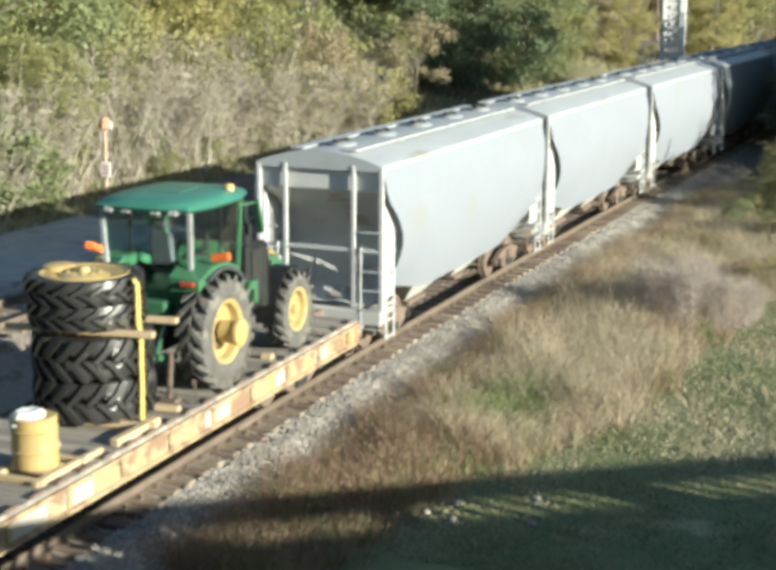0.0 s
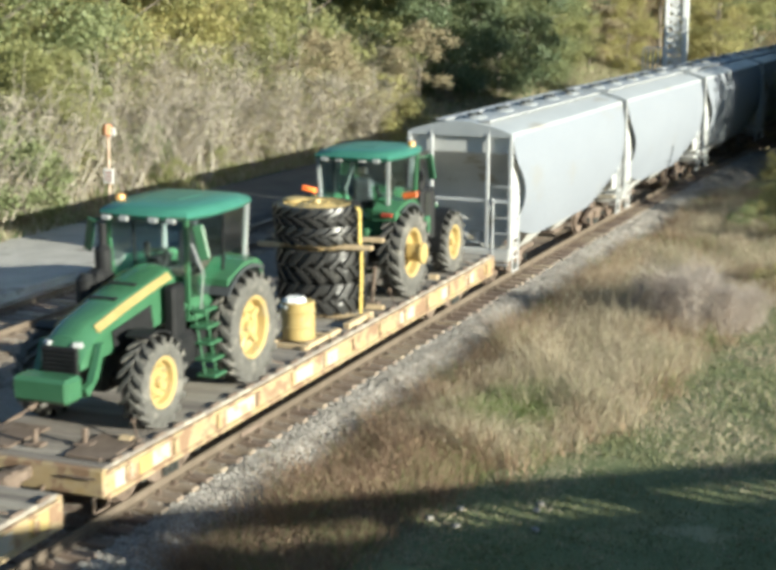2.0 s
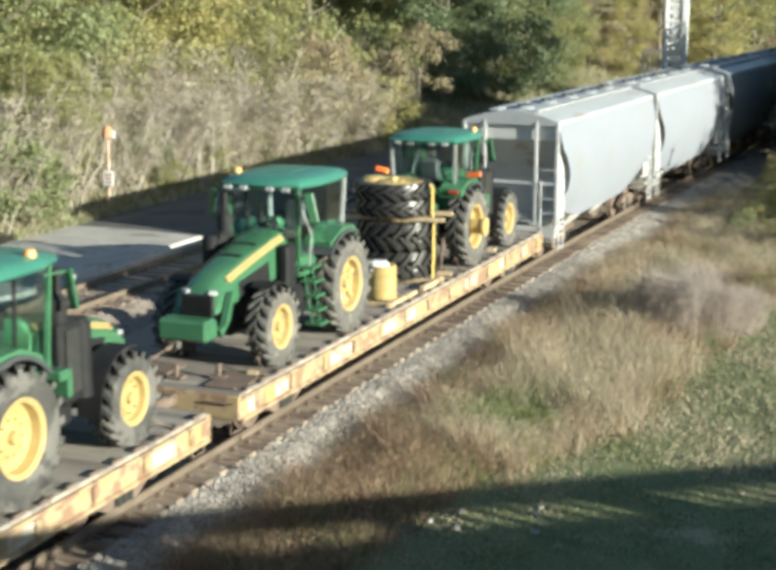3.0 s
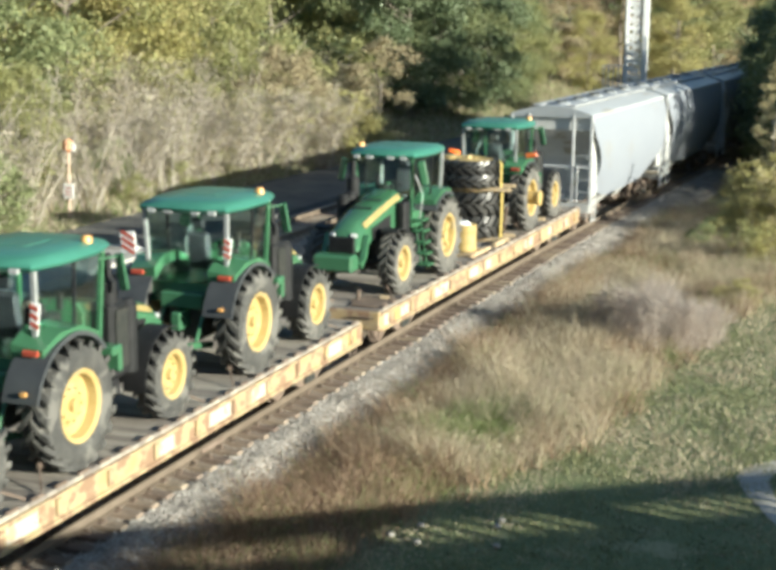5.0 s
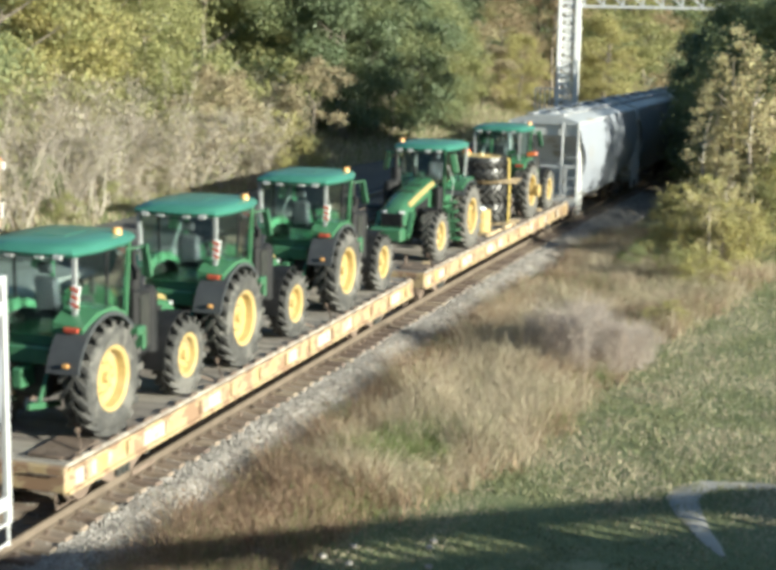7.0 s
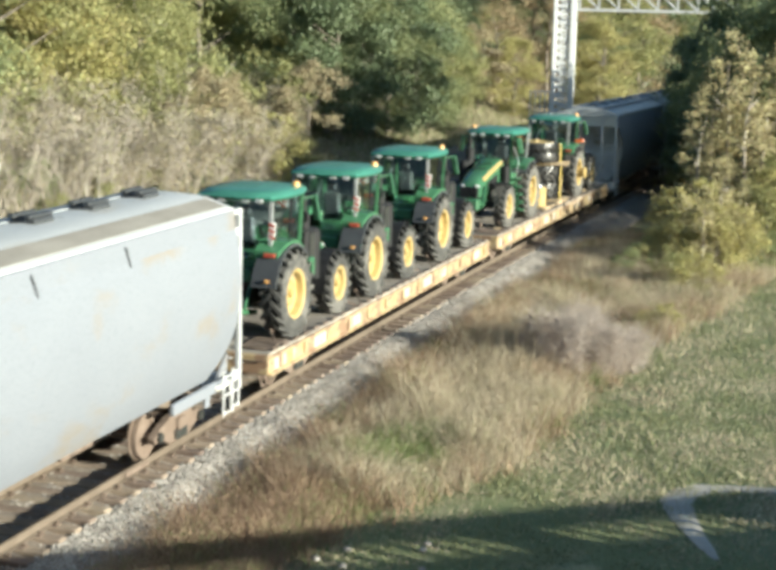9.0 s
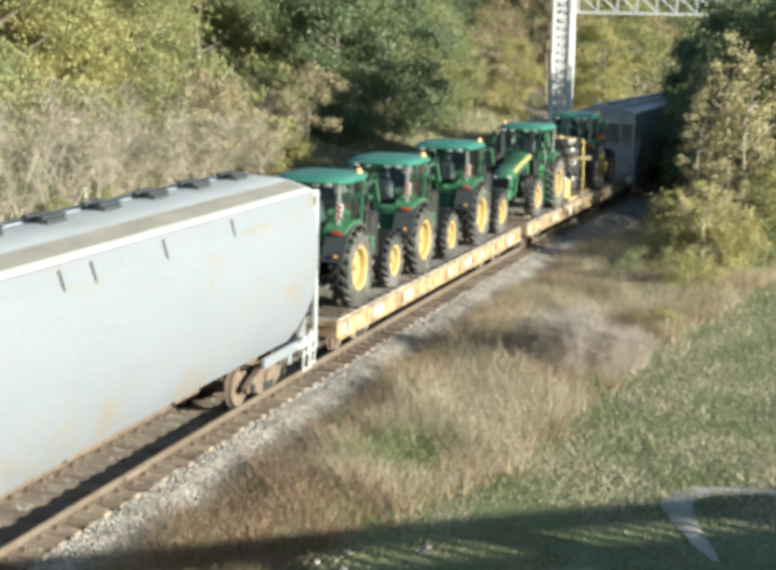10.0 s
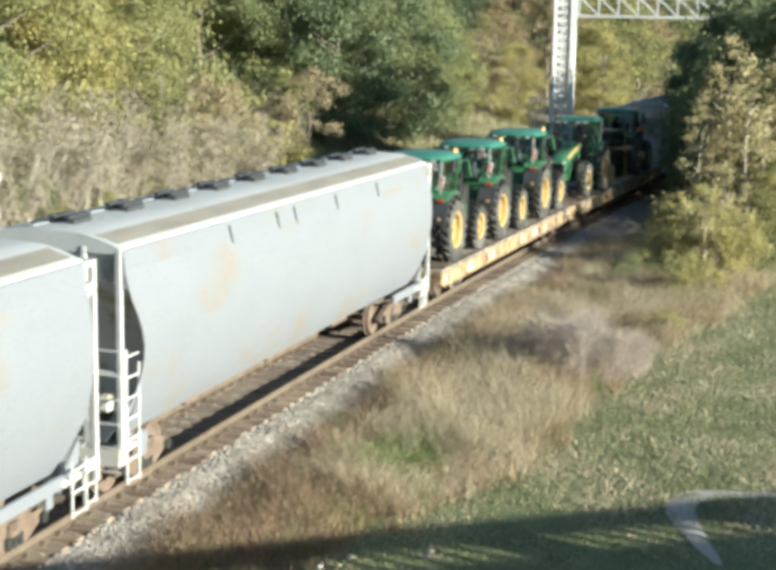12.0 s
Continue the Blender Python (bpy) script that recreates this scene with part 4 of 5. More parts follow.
part("ring", Shape().lathe([(0.24, 0), (0.27, 0.02), (0.27, 0.08), (0.22, 0.11), (0.1, 0.12), (0.02, 0.12)], 20), YELLOW, ring_t)
load_on(ring_t, i2, S_STACK + 0.1, X_STACK - 0.66, DECK + 2.335)
for k, a in enumerate((-12, 168)):
    c, s_ = math.cos(radians(a)), math.sin(radians(a))
    stp = thing("tie_strap", "yellow webbing strap over the stacked tyres", "strap", "tie straps")
    sh = Shape()
    path = [(0.62, 2.30), (0.9, 2.36), (0.98, 2.28), (0.98, 1.66), (1.02, 1.45), (1.02, 0.7), (1.0, 0.16), (1.02, 0.02)]
    for (r0, z0), (r1, z1) in zip(path, path[1:]):
        w = 0.045
        sh.loft([[(r0 * c + s_ * w, r0 * s_ - c * w, z0), (r0 * c - s_ * w, r0 * s_ + c * w, z0), ((r0 + 0.02) * c - s_ * w, (r0 + 0.02) * s_ + c * w, z0 + 0.01), ((r0 + 0.02) * c + s_ * w, (r0 + 0.02) * s_ - c * w, z0 + 0.01)],
                 [(r1 * c + s_ * w, r1 * s_ - c * w, z1), (r1 * c - s_ * w, r1 * s_ + c * w, z1), ((r1 + 0.02) * c - s_ * w, (r1 + 0.02) * s_ + c * w, z1 + 0.01), ((r1 + 0.02) * c + s_ * w, (r1 + 0.02) * s_ - c * w, z1 + 0.01)]])
    part("webbing", sh, STRAP, stp)
    load_on(stp, i2, S_STACK, X_STACK)
pail = thing("parts_drum", "yellow parts drum with a white sheet over its top", "drum")
part("drum", Shape().lathe([(0.31, 0), (0.33, 0.02), (0.33, 0.24), (0.345, 0.26), (0.33, 0.28), (0.33, 0.54), (0.345, 0.56), (0.33, 0.58), (0.33, 0.73), (0.3, 0.75), (0.02, 0.75)], 24), YELLOW, pail)
part("cover_sheet", Shape().lathe([(0.3, 0.66), (0.26, 0.74), (0.18, 0.83), (0.02, 0.8)], 7, pose(-0.02, -0.02, 0, 2, -3, 0)), WHITE, pail, "crumpled white sheet")
load_on(pail, i2, 59.15, 0.72, DECK + 0.1)
cr = thing("pallet", "pale timber pallet under the yellow drum", "pallet")
for x in (0.35, 1.1):
    part("beam", Shape().box((0.11, 1.7, 0.09), (x - 0.72, 0.25, 0.045), c=0.01), TIMBER, cr)
for y in (-0.5, 0.55):
    part("beam", Shape().box((0.95, 0.1, 0.09), (0, y, 0.05), c=0.01), TIMBER, cr)
part("board", Shape().box((0.6, 0.5, 0.03), (0, 0, 0.075)), TIMBER, cr)
load_on(cr, i2, 59.15, 0.72)
sb = thing("timber_block", "short timber baulk on the deck edge", "timber")
part("beam", Shape().box((0.14, 1.3, 0.12), (0, 0, 0.06), c=0.01), TIMBER, sb)
load_on(sb, i2, 61.2, 1.15)


def motions():
    """The train runs away along the track; each load rides on its flatcar."""
    times = [0, 1.5, 3, 4.5, 6, 7.5, 9, 10.5, 12]

    def car_pose(i, t):
        ob, s0, base = CARS[i]
        s = s0 + SPEED * t
        a, b = on_track(s - base).translation, on_track(s + base).translation
        d = b - a
        return Matrix.Translation((a + b) / 2) @ pose(0, 0, 0, 0, 0, math.degrees(math.atan2(-d.x, d.y)))

    for i, (ob, s0, base) in enumerate(CARS):
        walk(ob, [(t, car_pose(i, t)) for t in times])
    for ob, i, local in LOADS:
        walk(ob, [(t, car_pose(i, t) @ local) for t in times])
    turn = math.degrees(SPEED / 0.43)
    n = math.ceil(12 * turn / 80)
    for ws, q in WHEELSETS:
        walk(ws, [(12 * j / n, pose(0, q, 0.43, -turn * round(12 * j / n * FPS) / FPS)) for j in range(n + 1)])


# ---- ground ----
def track_x(y, shift=0.0):
    u = max(y - CURVE_FROM, 0.0)
    return TRACK_X + shift + CURVE * u * u / 2


SECOND = -8.85   # the second track lies this far to the left


def ground_z(x, y):
    r = x - track_x(min(y, 300.0))
    z = -0.62
    if r < -11.5:
        z += 0.2 * min(1.0, (-11.5 - r) / 3)
    if r < -17.5:
        z += 0.28 * min(-17.5 - r, 14.0)
    z += 0.05 * noise.noise((x * 0.35, y * 0.35, 0)) + 0.02 * noise.noise((x * 1.3, y * 1.3, 4))
    return z


def ground_material():
    m = mat("ground_turf", (0.13, 0.165, 0.075), (0.2, 0.215, 0.11), 0.55, 9, rough=0.95, bump=0.6, stain=(0.27, 0.265, 0.155), stain_scale=0.35, stain_edge=0.62)
    t = m.node_tree
    N, L = t.nodes, t.links
    b = N["Principled BSDF"]
    src = b.inputs["Base Color"].links[0].from_socket
    co, sep, mr, mx = N.new("ShaderNodeTexCoord"), N.new("ShaderNodeSeparateXYZ"), N.new("ShaderNodeMapRange"), N.new("ShaderNodeMix")
    nz = N.new("ShaderNodeTexNoise")
    nz.inputs["Scale"].default_value = 0.5
    ad = N.new("ShaderNodeMath")
    ad.operation = "MULTIPLY_ADD"
    ad.inputs[1].default_value = 4.0
    L.new(co.outputs["Object"], sep.inputs[0])
    L.new(co.outputs["Object"], nz.inputs["Vector"])
    L.new(nz.outputs["Fac"], ad.inputs[0])
    L.new(sep.outputs["X"], ad.inputs[2])
    L.new(ad.outputs[0], mr.inputs[0])
    mr.inputs[1].default_value, mr.inputs[2].default_value = -8.2, -5.2
    mx.data_type = "RGBA"
    mx.inputs[6].default_value = (0.17, 0.135, 0.085, 1)
    L.new(mr.outputs[0], mx.inputs[0])
    L.new(src, mx.inputs[7])
    L.new(mx.outputs[2], b.inputs["Base Color"])
    return m


xs = np.concatenate([np.linspace(-900, -70, 12)[:-1], np.linspace(-70, 30, 101)[:-1], np.linspace(30, 900, 12)])
ys = np.concatenate([np.linspace(-600, -20, 8)[:-1], np.linspace(-20, 150, 171)[:-1], np.linspace(150, 1500, 14)])
gv = [(x, y, ground_z(x, y)) for y in ys for x in xs]
nx = len(xs)
gf = [(j * nx + i, j * nx + i + 1, (j + 1) * nx + i + 1, (j + 1) * nx + i) for j in range(len(ys) - 1) for i in range(nx - 1)]
tagged(new("ground", Shape().add(gv, gf).mesh("ground", ground_material())), "rough autumn turf with bare and dry patches", "ground", kind="structure")


def bed(name, label, shift, outline, material, y0=-90, y1=260):
    rings = [[tuple(on_track(s, o, z, shift).translation) for o, z in outline] for s in np.linspace(y0, y1, 110)]
    return tagged(new(name, Shape().loft(rings).mesh(name, material)), label, "track bed", kind="structure")


bed("ballast_bed", "grey stone ballast under the running track", 0, [(-2.9, -0.8), (-1.75, -0.24), (-0.6, -0.205), (0.65, -0.205), (0.95, -0.27), (1.35, -0.27), (1.7, -0.24), (2.3, -0.46), (2.8, -0.62), (2.95, -0.8)], BALLAST)
bed("ballast_bed_second", "grey stone ballast under the second track", SECOND, [(-2.4, -0.8), (-1.6, -0.22), (1.6, -0.22), (2.6, -0.8)], BALLAST)
ROAD = [(-17.4, -0.9), (-17.2, -0.36), (-14.6, -0.33), (-11.6, -0.38), (-11.4, -0.9)]
bed("gravel_road", "pale gravel service road beside the tracks", 0, ROAD, GRAVEL, -90, 44)
# The far stretch gets its shade from a darker colour.
bed("tarmac_road", "service road beside the tracks, coloured dark for its shade", 0, ROAD, ROAD_SHADE, 44, 260)
bed("cess", "dark cinder strip between the tracks", 0, [(-6.6, -0.9), (-6.4, -0.5), (-2.7, -0.5), (-2.5, -0.9)], BALLAST)

# the paved path that bends on the lawn
pv = Shape()
PATH = [(-1.5, 24.3), (-1.7, 24.8), (-1.95, 25.4), (-2.28, 26.35), (-2.5, 27.2), (-2.45, 27.75), (-2.1, 28.2), (-1.5, 28.45), (-0.8, 28.6), (1.0, 28.75), (4.0, 28.8)]
PATH_HALF = [0.04, 0.12, 0.18, 0.23, 0.3, 0.34, 0.3, 0.22, 0.18, 0.17, 0.17]
ribs = []
for k in range(len(PATH)):
    a, b = Vector(PATH[max(k - 1, 0)]), Vector(PATH[min(k + 1, len(PATH) - 1)])
    d = (b - a).normalized()
    c, h = Vector(PATH[k]), PATH_HALF[k] * (1 + 0.12 * math.sin(k * 2.3))
    l, r = c + Vector((-d.y, d.x)) * h, c + Vector((d.y, -d.x)) * h
    ribs.append([(l.x, l.y, -0.9), (l.x, l.y, -0.615), (c.x, c.y, -0.58), (r.x, r.y, -0.615), (r.x, r.y, -0.9)])
pv.loft(ribs)
tagged(new("pavement", pv.mesh("pavement", PATH_CONCRETE)), "pale worn concrete path bending through the grass", "pavement", kind="structure")


# ---- track: rails, sleepers, plates ----
def lay_track(name, label, shift, s0, s1, piece_to):
    tk = thing(name, label, "railway track", kind="structure")
    prof = [(-0.075, -0.172), (0.075, -0.172), (0.075, -0.16), (0.01, -0.14), (0.01, -0.05), (0.036, -0.035), (0.036, -0.004), (0.028, 0.0), (-0.028, 0.0), (-0.036, -0.004), (-0.036, -0.035), (-0.01, -0.05), (-0.01, -0.14), (-0.075, -0.16)]
    for side in (-0.753, 0.753):
        rings = [[tuple(on_track(s, side + o, z, shift).translation) for o, z in prof] for s in np.linspace(s0, s1, 120)]
        part("rail", Shape().loft(rings), RAIL_RUST, tk)
    me = Shape().box((2.6, 0.23, 0.18), c=0.012).mesh("sleeper", SLEEPER, False)
    pl = Shape().box((0.36, 0.19, 0.02)).box((0.05, 0.05, 0.05), (0.12, 0.05, 0.02)).box((0.05, 0.05, 0.05), (-0.12, -0.05, 0.02)).mesh("tie_plate", RUST, False)
    r = random.Random(2)
    s = 8.0
    while s < piece_to:
        sl = new("sleeper", me)
        sl.parent = tk
        sl.matrix_basis = on_track(s, r.uniform(-0.04, 0.04), -0.263 + r.uniform(-0.01, 0.008), shift) @ pose(0, 0, 0, 0, 0, r.uniform(-1.5, 1.5))
        if s < 62:
            for x in (-0.753, 0.753):
                p = new("tie_plate", pl)
                p.parent = sl
                p.matrix_basis = pose(x, 0, 0.094)
        s += 0.533 + r.uniform(-0.02, 0.02)
    far = Shape()
    rest = list(np.arange(s, s1, 0.533)) + list(np.arange(s0, 7.8, 0.533))
    for s in rest:
        far.box((2.6, 0.23, 0.18))
        m = on_track(s, 0, -0.263, shift)
        far.v[-8:] = [tuple(m @ Vector(p)) for p in far.v[-8:]]
    tagged(part("far_sleepers", far, SLEEPER, tk), kind="stuff")
    return tk


lay_track("track", "rusty running rails on weathered wooden sleepers", 0, -90, 260, 110)
lay_track("track_second", "rusty second track on weathered wooden sleepers", SECOND, -90, 260, 85)

# fishplate at the rail joint
jm = on_track(23.9, 0.79, -0.09)
tagged(new("rail_joint", Shape().box((0.03, 0.9, 0.1), c=0.01).mesh("rail_joint", RUST)), "bolted rail joint bar on the near rail", "rail joint").matrix_basis = jm

# loose stones
def stones(name, label, n, lo, hi, s0, s1, shift, base):
    a = rng.uniform(lo, hi, n)
    s = s0 + (s1 - s0) * rng.random(n) ** 1.25
    size = rng.uniform(0.015, 0.036, n)
    u = np.maximum(s - CURVE_FROM, 0)
    th = CURVE * u
    X = TRACK_X + shift + (1 - np.cos(th)) / CURVE + a * np.cos(th)
    Y = np.minimum(s, CURVE_FROM) + np.sin(th) / CURVE - a * np.sin(th)
    Z = base(a) + size * 0.4
    oc = np.array([(1, 0, 0), (0, 1, 0), (-1, 0, 0), (0, -1, 0), (0, 0, 1), (0, 0, -1)], float)
    tri = np.array([(0, 1, 4), (1, 2, 4), (2, 3, 4), (3, 0, 4), (1, 0, 5), (2, 1, 5), (3, 2, 5), (0, 3, 5)])
    v = oc[None] * size[:, None, None] * rng.uniform(0.6, 1.25, (n, 6, 1))
    ang = rng.uniform(0, 6.28, n)
    c, sn = np.cos(ang)[:, None], np.sin(ang)[:, None]
    v = np.stack([v[..., 0] * c - v[..., 1] * sn, v[..., 0] * sn + v[..., 1] * c, v[..., 2] * 0.8], -1)
    v += np.stack([X, Y, Z], -1)[:, None]
    me = bpy.data.meshes.new(name)
    f = (tri[None] + 6 * np.arange(n)[:, None, None]).reshape(-1, 3)
    me.from_pydata(v.reshape(-1, 3).tolist(), [], f.tolist())
    me.materials.append(STONE)
    tagged(new(name, me), label, "ballast stones", kind="stuff")


stones("ballast_stones", "loose pale grey ballast stones on the shoulder", 64000, 1.2, 2.75, 16, 75, 0, lambda a: np.where(a < 1.7, -0.25, -0.24 - (a - 1.7) * 0.355))
stones("ballast_stones_crib", "loose ballast stones between the sleepers", 9000, -1.7, 1.3, 16, 60, 0, lambda a: np.where(a < 0.7, -0.215, -0.28))
stones("ballast_stones_second", "loose ballast stones along the second track", 4500, -2.0, 2.3, 24, 60, SECOND, lambda a: np.where(abs(a) < 1.6, -0.22, -0.22 - (abs(a) - 1.6) * 0.5))


# ---- plants ----
def facing(n, tilt):
    """n random frames: two spanning directions a leaf."""
    d = rng.normal(size=(n, 3))
    d[:, 2] *= tilt
    d /= np.linalg.norm(d, axis=1)[:, None]
    e = np.cross(d, rng.normal(size=(n, 3)))
    e /= np.linalg.norm(e, axis=1)[:, None]
    return d, e


def leaf_cards(centres, length, width):
    n = len(centres)
    d, e = facing(n, 0.7)
    l = (length * rng.uniform(0.6, 1.3, n))[:, None]
    w = (width * rng.uniform(0.6, 1.3, n))[:, None]
    return np.stack([centres - d * l, centres + e * w, centres + d * l, centres - e * w], 1)


def small_leaves(centres, length):
    """Three-cornered leaves, finer than the four-cornered ones."""
    n = len(centres)
    d, e = facing(n, 0.7)
    l = (length * rng.uniform(0.6, 1.4, n))[:, None]
    return np.stack([centres - d * l, centres + d * l * 0.6 + e * l * 0.7, centres + d * l * 0.6 - e * l * 0.7], 1)


def blades(roots, height, width, lean):
    n = len(roots)
    h = height * rng.uniform(0.5, 1.3, n)
    ang = rng.uniform(0, 6.28, n)
    side = np.stack([np.cos(ang), np.sin(ang), 0 * ang], -1) * (width * rng.uniform(0.6, 1.4, n))[:, None]
    tip = roots + np.stack([rng.normal(0, lean, n) * h, rng.normal(0, lean, n) * h, h], -1)
    return np.stack([roots - side, roots + side, tip], 1)


def clumps(n, height, spread, low, per, size, squash=1.0):
    """Leaf centres gathered in clumps about an uneven crown."""
    out = []
    for i in range(n):
        u = rng.random()
        z = low + (height - low) * u
        rad = spread * (math.sin(math.pi * min(1, 0.16 + 0.84 * u) ** 0.9) ** 0.7 + 0.12) * rng.uniform(0.45, 1.08)
        a = rng.uniform(0, 6.28)
        c = np.array([rad * math.cos(a), rad * math.sin(a), z + rng.normal(0, 0.25)])
        out.append(c + rng.normal(size=(per, 3)) * np.array([size, size, size * 0.62]) * rng.uniform(0.6, 1.25))
    return np.concatenate(out)


def tree(name, label, leaf, height, spread, low, n, per, size, leaf_len, seed, bark=BARK, category="tree"):
    """Tapered trunk with limbs and a crown of many small leaves."""
    global rng
    rng = np.random.default_rng(seed)
    r = random.Random(seed)
    ob = thing(name, label, category, "trees by the line" if category == "tree" else "bushes by the line")
    tk = Shape()
    rad = 0.016 * height + 0.03
    path = [(0, 0, -0.3)]
    for i in range(1, 6):
        path.append((r.uniform(-0.1, 0.1) * i, r.uniform(-0.1, 0.1) * i, height * 0.85 * i / 5))
    for i in range(5):
        tk.rod(path[i], path[i + 1], rad * (1 - i / 5.5), 8, rad * (1 - (i + 1) / 5.5))
    for i in range(11):
        u = r.uniform(max(0.12, low / height * 0.7), 0.85)
        q = Vector(path[min(4, int(u * 5))]).lerp(Vector(path[min(5, int(u * 5) + 1)]), u * 5 % 1)
        a = r.uniform(0, 6.28)
        ln = spread * r.uniform(0.4, 0.72)
        mid = q + Vector((math.cos(a) * ln * 0.5, math.sin(a) * ln * 0.5, ln * 0.3))
        tip = mid + Vector((math.cos(a + r.uniform(-0.5, 0.5)) * ln * 0.5, math.sin(a) * ln * 0.5, ln * 0.35))
        tk.rod(q, mid, rad * 0.4, 6, rad * 0.25).rod(mid, tip, rad * 0.25, 5, rad * 0.08)
    part("trunk", tk, bark, ob)
    pts = clumps(n, height, spread, low, per, size)
    cr = new("crown", cards("crown", small_leaves(pts, leaf_len), 3, leaf))
    cr.parent = ob
    return ob


def bare_bush(label, height, spread, n, seed, leaf=None, twig=PALE_BARK, width=0.013, reach=0.45):
    """Grey-brown stems that fork into thin twigs."""
    global rng
    rng = np.random.default_rng(seed)
    r = random.Random(seed)
    ob = thing("bare_bush", label, "bush", "bare bushes on the bank")
    st = Shape()
    tips = []
    for i in range(9):
        a = r.uniform(0, 6.28)
        p = Vector((r.uniform(-0.4, 0.4) * spread, r.uniform(-0.4, 0.4) * spread, -0.2))
        rad = 0.045
        d = Vector((math.cos(a) * 0.35, math.sin(a) * 0.35, 1)).normalized()
        for k in range(5):
            q = p + d * height * 0.24
            st.rod(p, q, rad, 5, rad * 0.7)
            tips.append((p, q))
            p, rad = q, rad * 0.7
            d = (d + Vector((r.uniform(-0.4, 0.4), r.uniform(-0.4, 0.4), 0.05))).normalized()
    tagged(part("stem", st, twig, ob), kind="stuff")
    k = rng.integers(0, len(tips), n)
    u = rng.random(n)[:, None]
    A = np.array([t[0] for t in tips])[k] * (1 - u) + np.array([t[1] for t in tips])[k] * u
    d = rng.normal(size=(n, 3)) * np.array([1, 1, 0.7]) + np.array([0, 0, 0.45])
    d /= np.linalg.norm(d, axis=1)[:, None]
    L = rng.uniform(0.3, 0.95, n)[:, None] * spread * reach
    side = np.cross(d, rng.normal(size=(n, 3)))
    side = side / np.linalg.norm(side, axis=1)[:, None] * width
    B = A + d * L
    tw = np.stack([A - side, A + side, B], 1)
    d2 = d + rng.normal(size=(n, 3)) * 0.6
    M = A + d * L * 0.5
    tw2 = np.stack([M - side * 0.7, M + side * 0.7, M + d2 * L * 0.5], 1)
    t = new("twig_spray", cards("twig_spray", np.concatenate([tw, tw2]), 3, twig))
    t.parent = ob
    tagged(t, kind="stuff")
    if leaf:
        pts = B[rng.random(n) < 0.45] + rng.normal(size=(1, 3)) * 0.02
        f = new("leaf_spray", cards("leaf_spray", leaf_cards(pts, 0.085, 0.05), 4, leaf))
        f.parent = ob
        tagged(f, kind="stuff")
    return ob


def spot(px_angle, dist):
    """Place on the ground at an angle to the left of +Y and a distance from the bridge."""
    a = radians(px_angle)
    x, y = -dist * math.sin(a), dist * math.cos(a)
    return x, y


GROWN = {"olive": 1.01, "yellow": 1.01, "green": 1.047, "dense": 0.85, "dark": 1.148, "tan": 1.257, "sapling": 0.75, "bush_olive": 1.225, "burr": 0.95, "bare": 0.794, "bare_leafy": 0.928}


def scatter(kinds, rows, seed):
    """Copies of the given plants at (angle, distance, kind, size)."""
    r = random.Random(seed)
    used = set()
    for ang, dist, kind, size in rows:
        x, y = spot(ang, dist)
        size *= GROWN.get(kind, 1.0)
        if -15.5 < x - track_x(y) < 4.0 and kind != "burr":
            continue
        m = Matrix.Translation((x, y, ground_z(x, y) - 0.05)) @ pose(0, 0, 0, 0, 0, r.uniform(0, 360)) @ Matrix.Diagonal((size * r.uniform(0.92, 1.08), size * r.uniform(0.92, 1.08), size, 1))
        ob = kinds[kind]
        if kind in used:
            copy_thing(ob, m @ Matrix.Diagonal((1 / ob.scale.x, 1 / ob.scale.y, 1 / ob.scale.z, 1)))
        else:
            ob.matrix_basis = m
            used.add(kind)


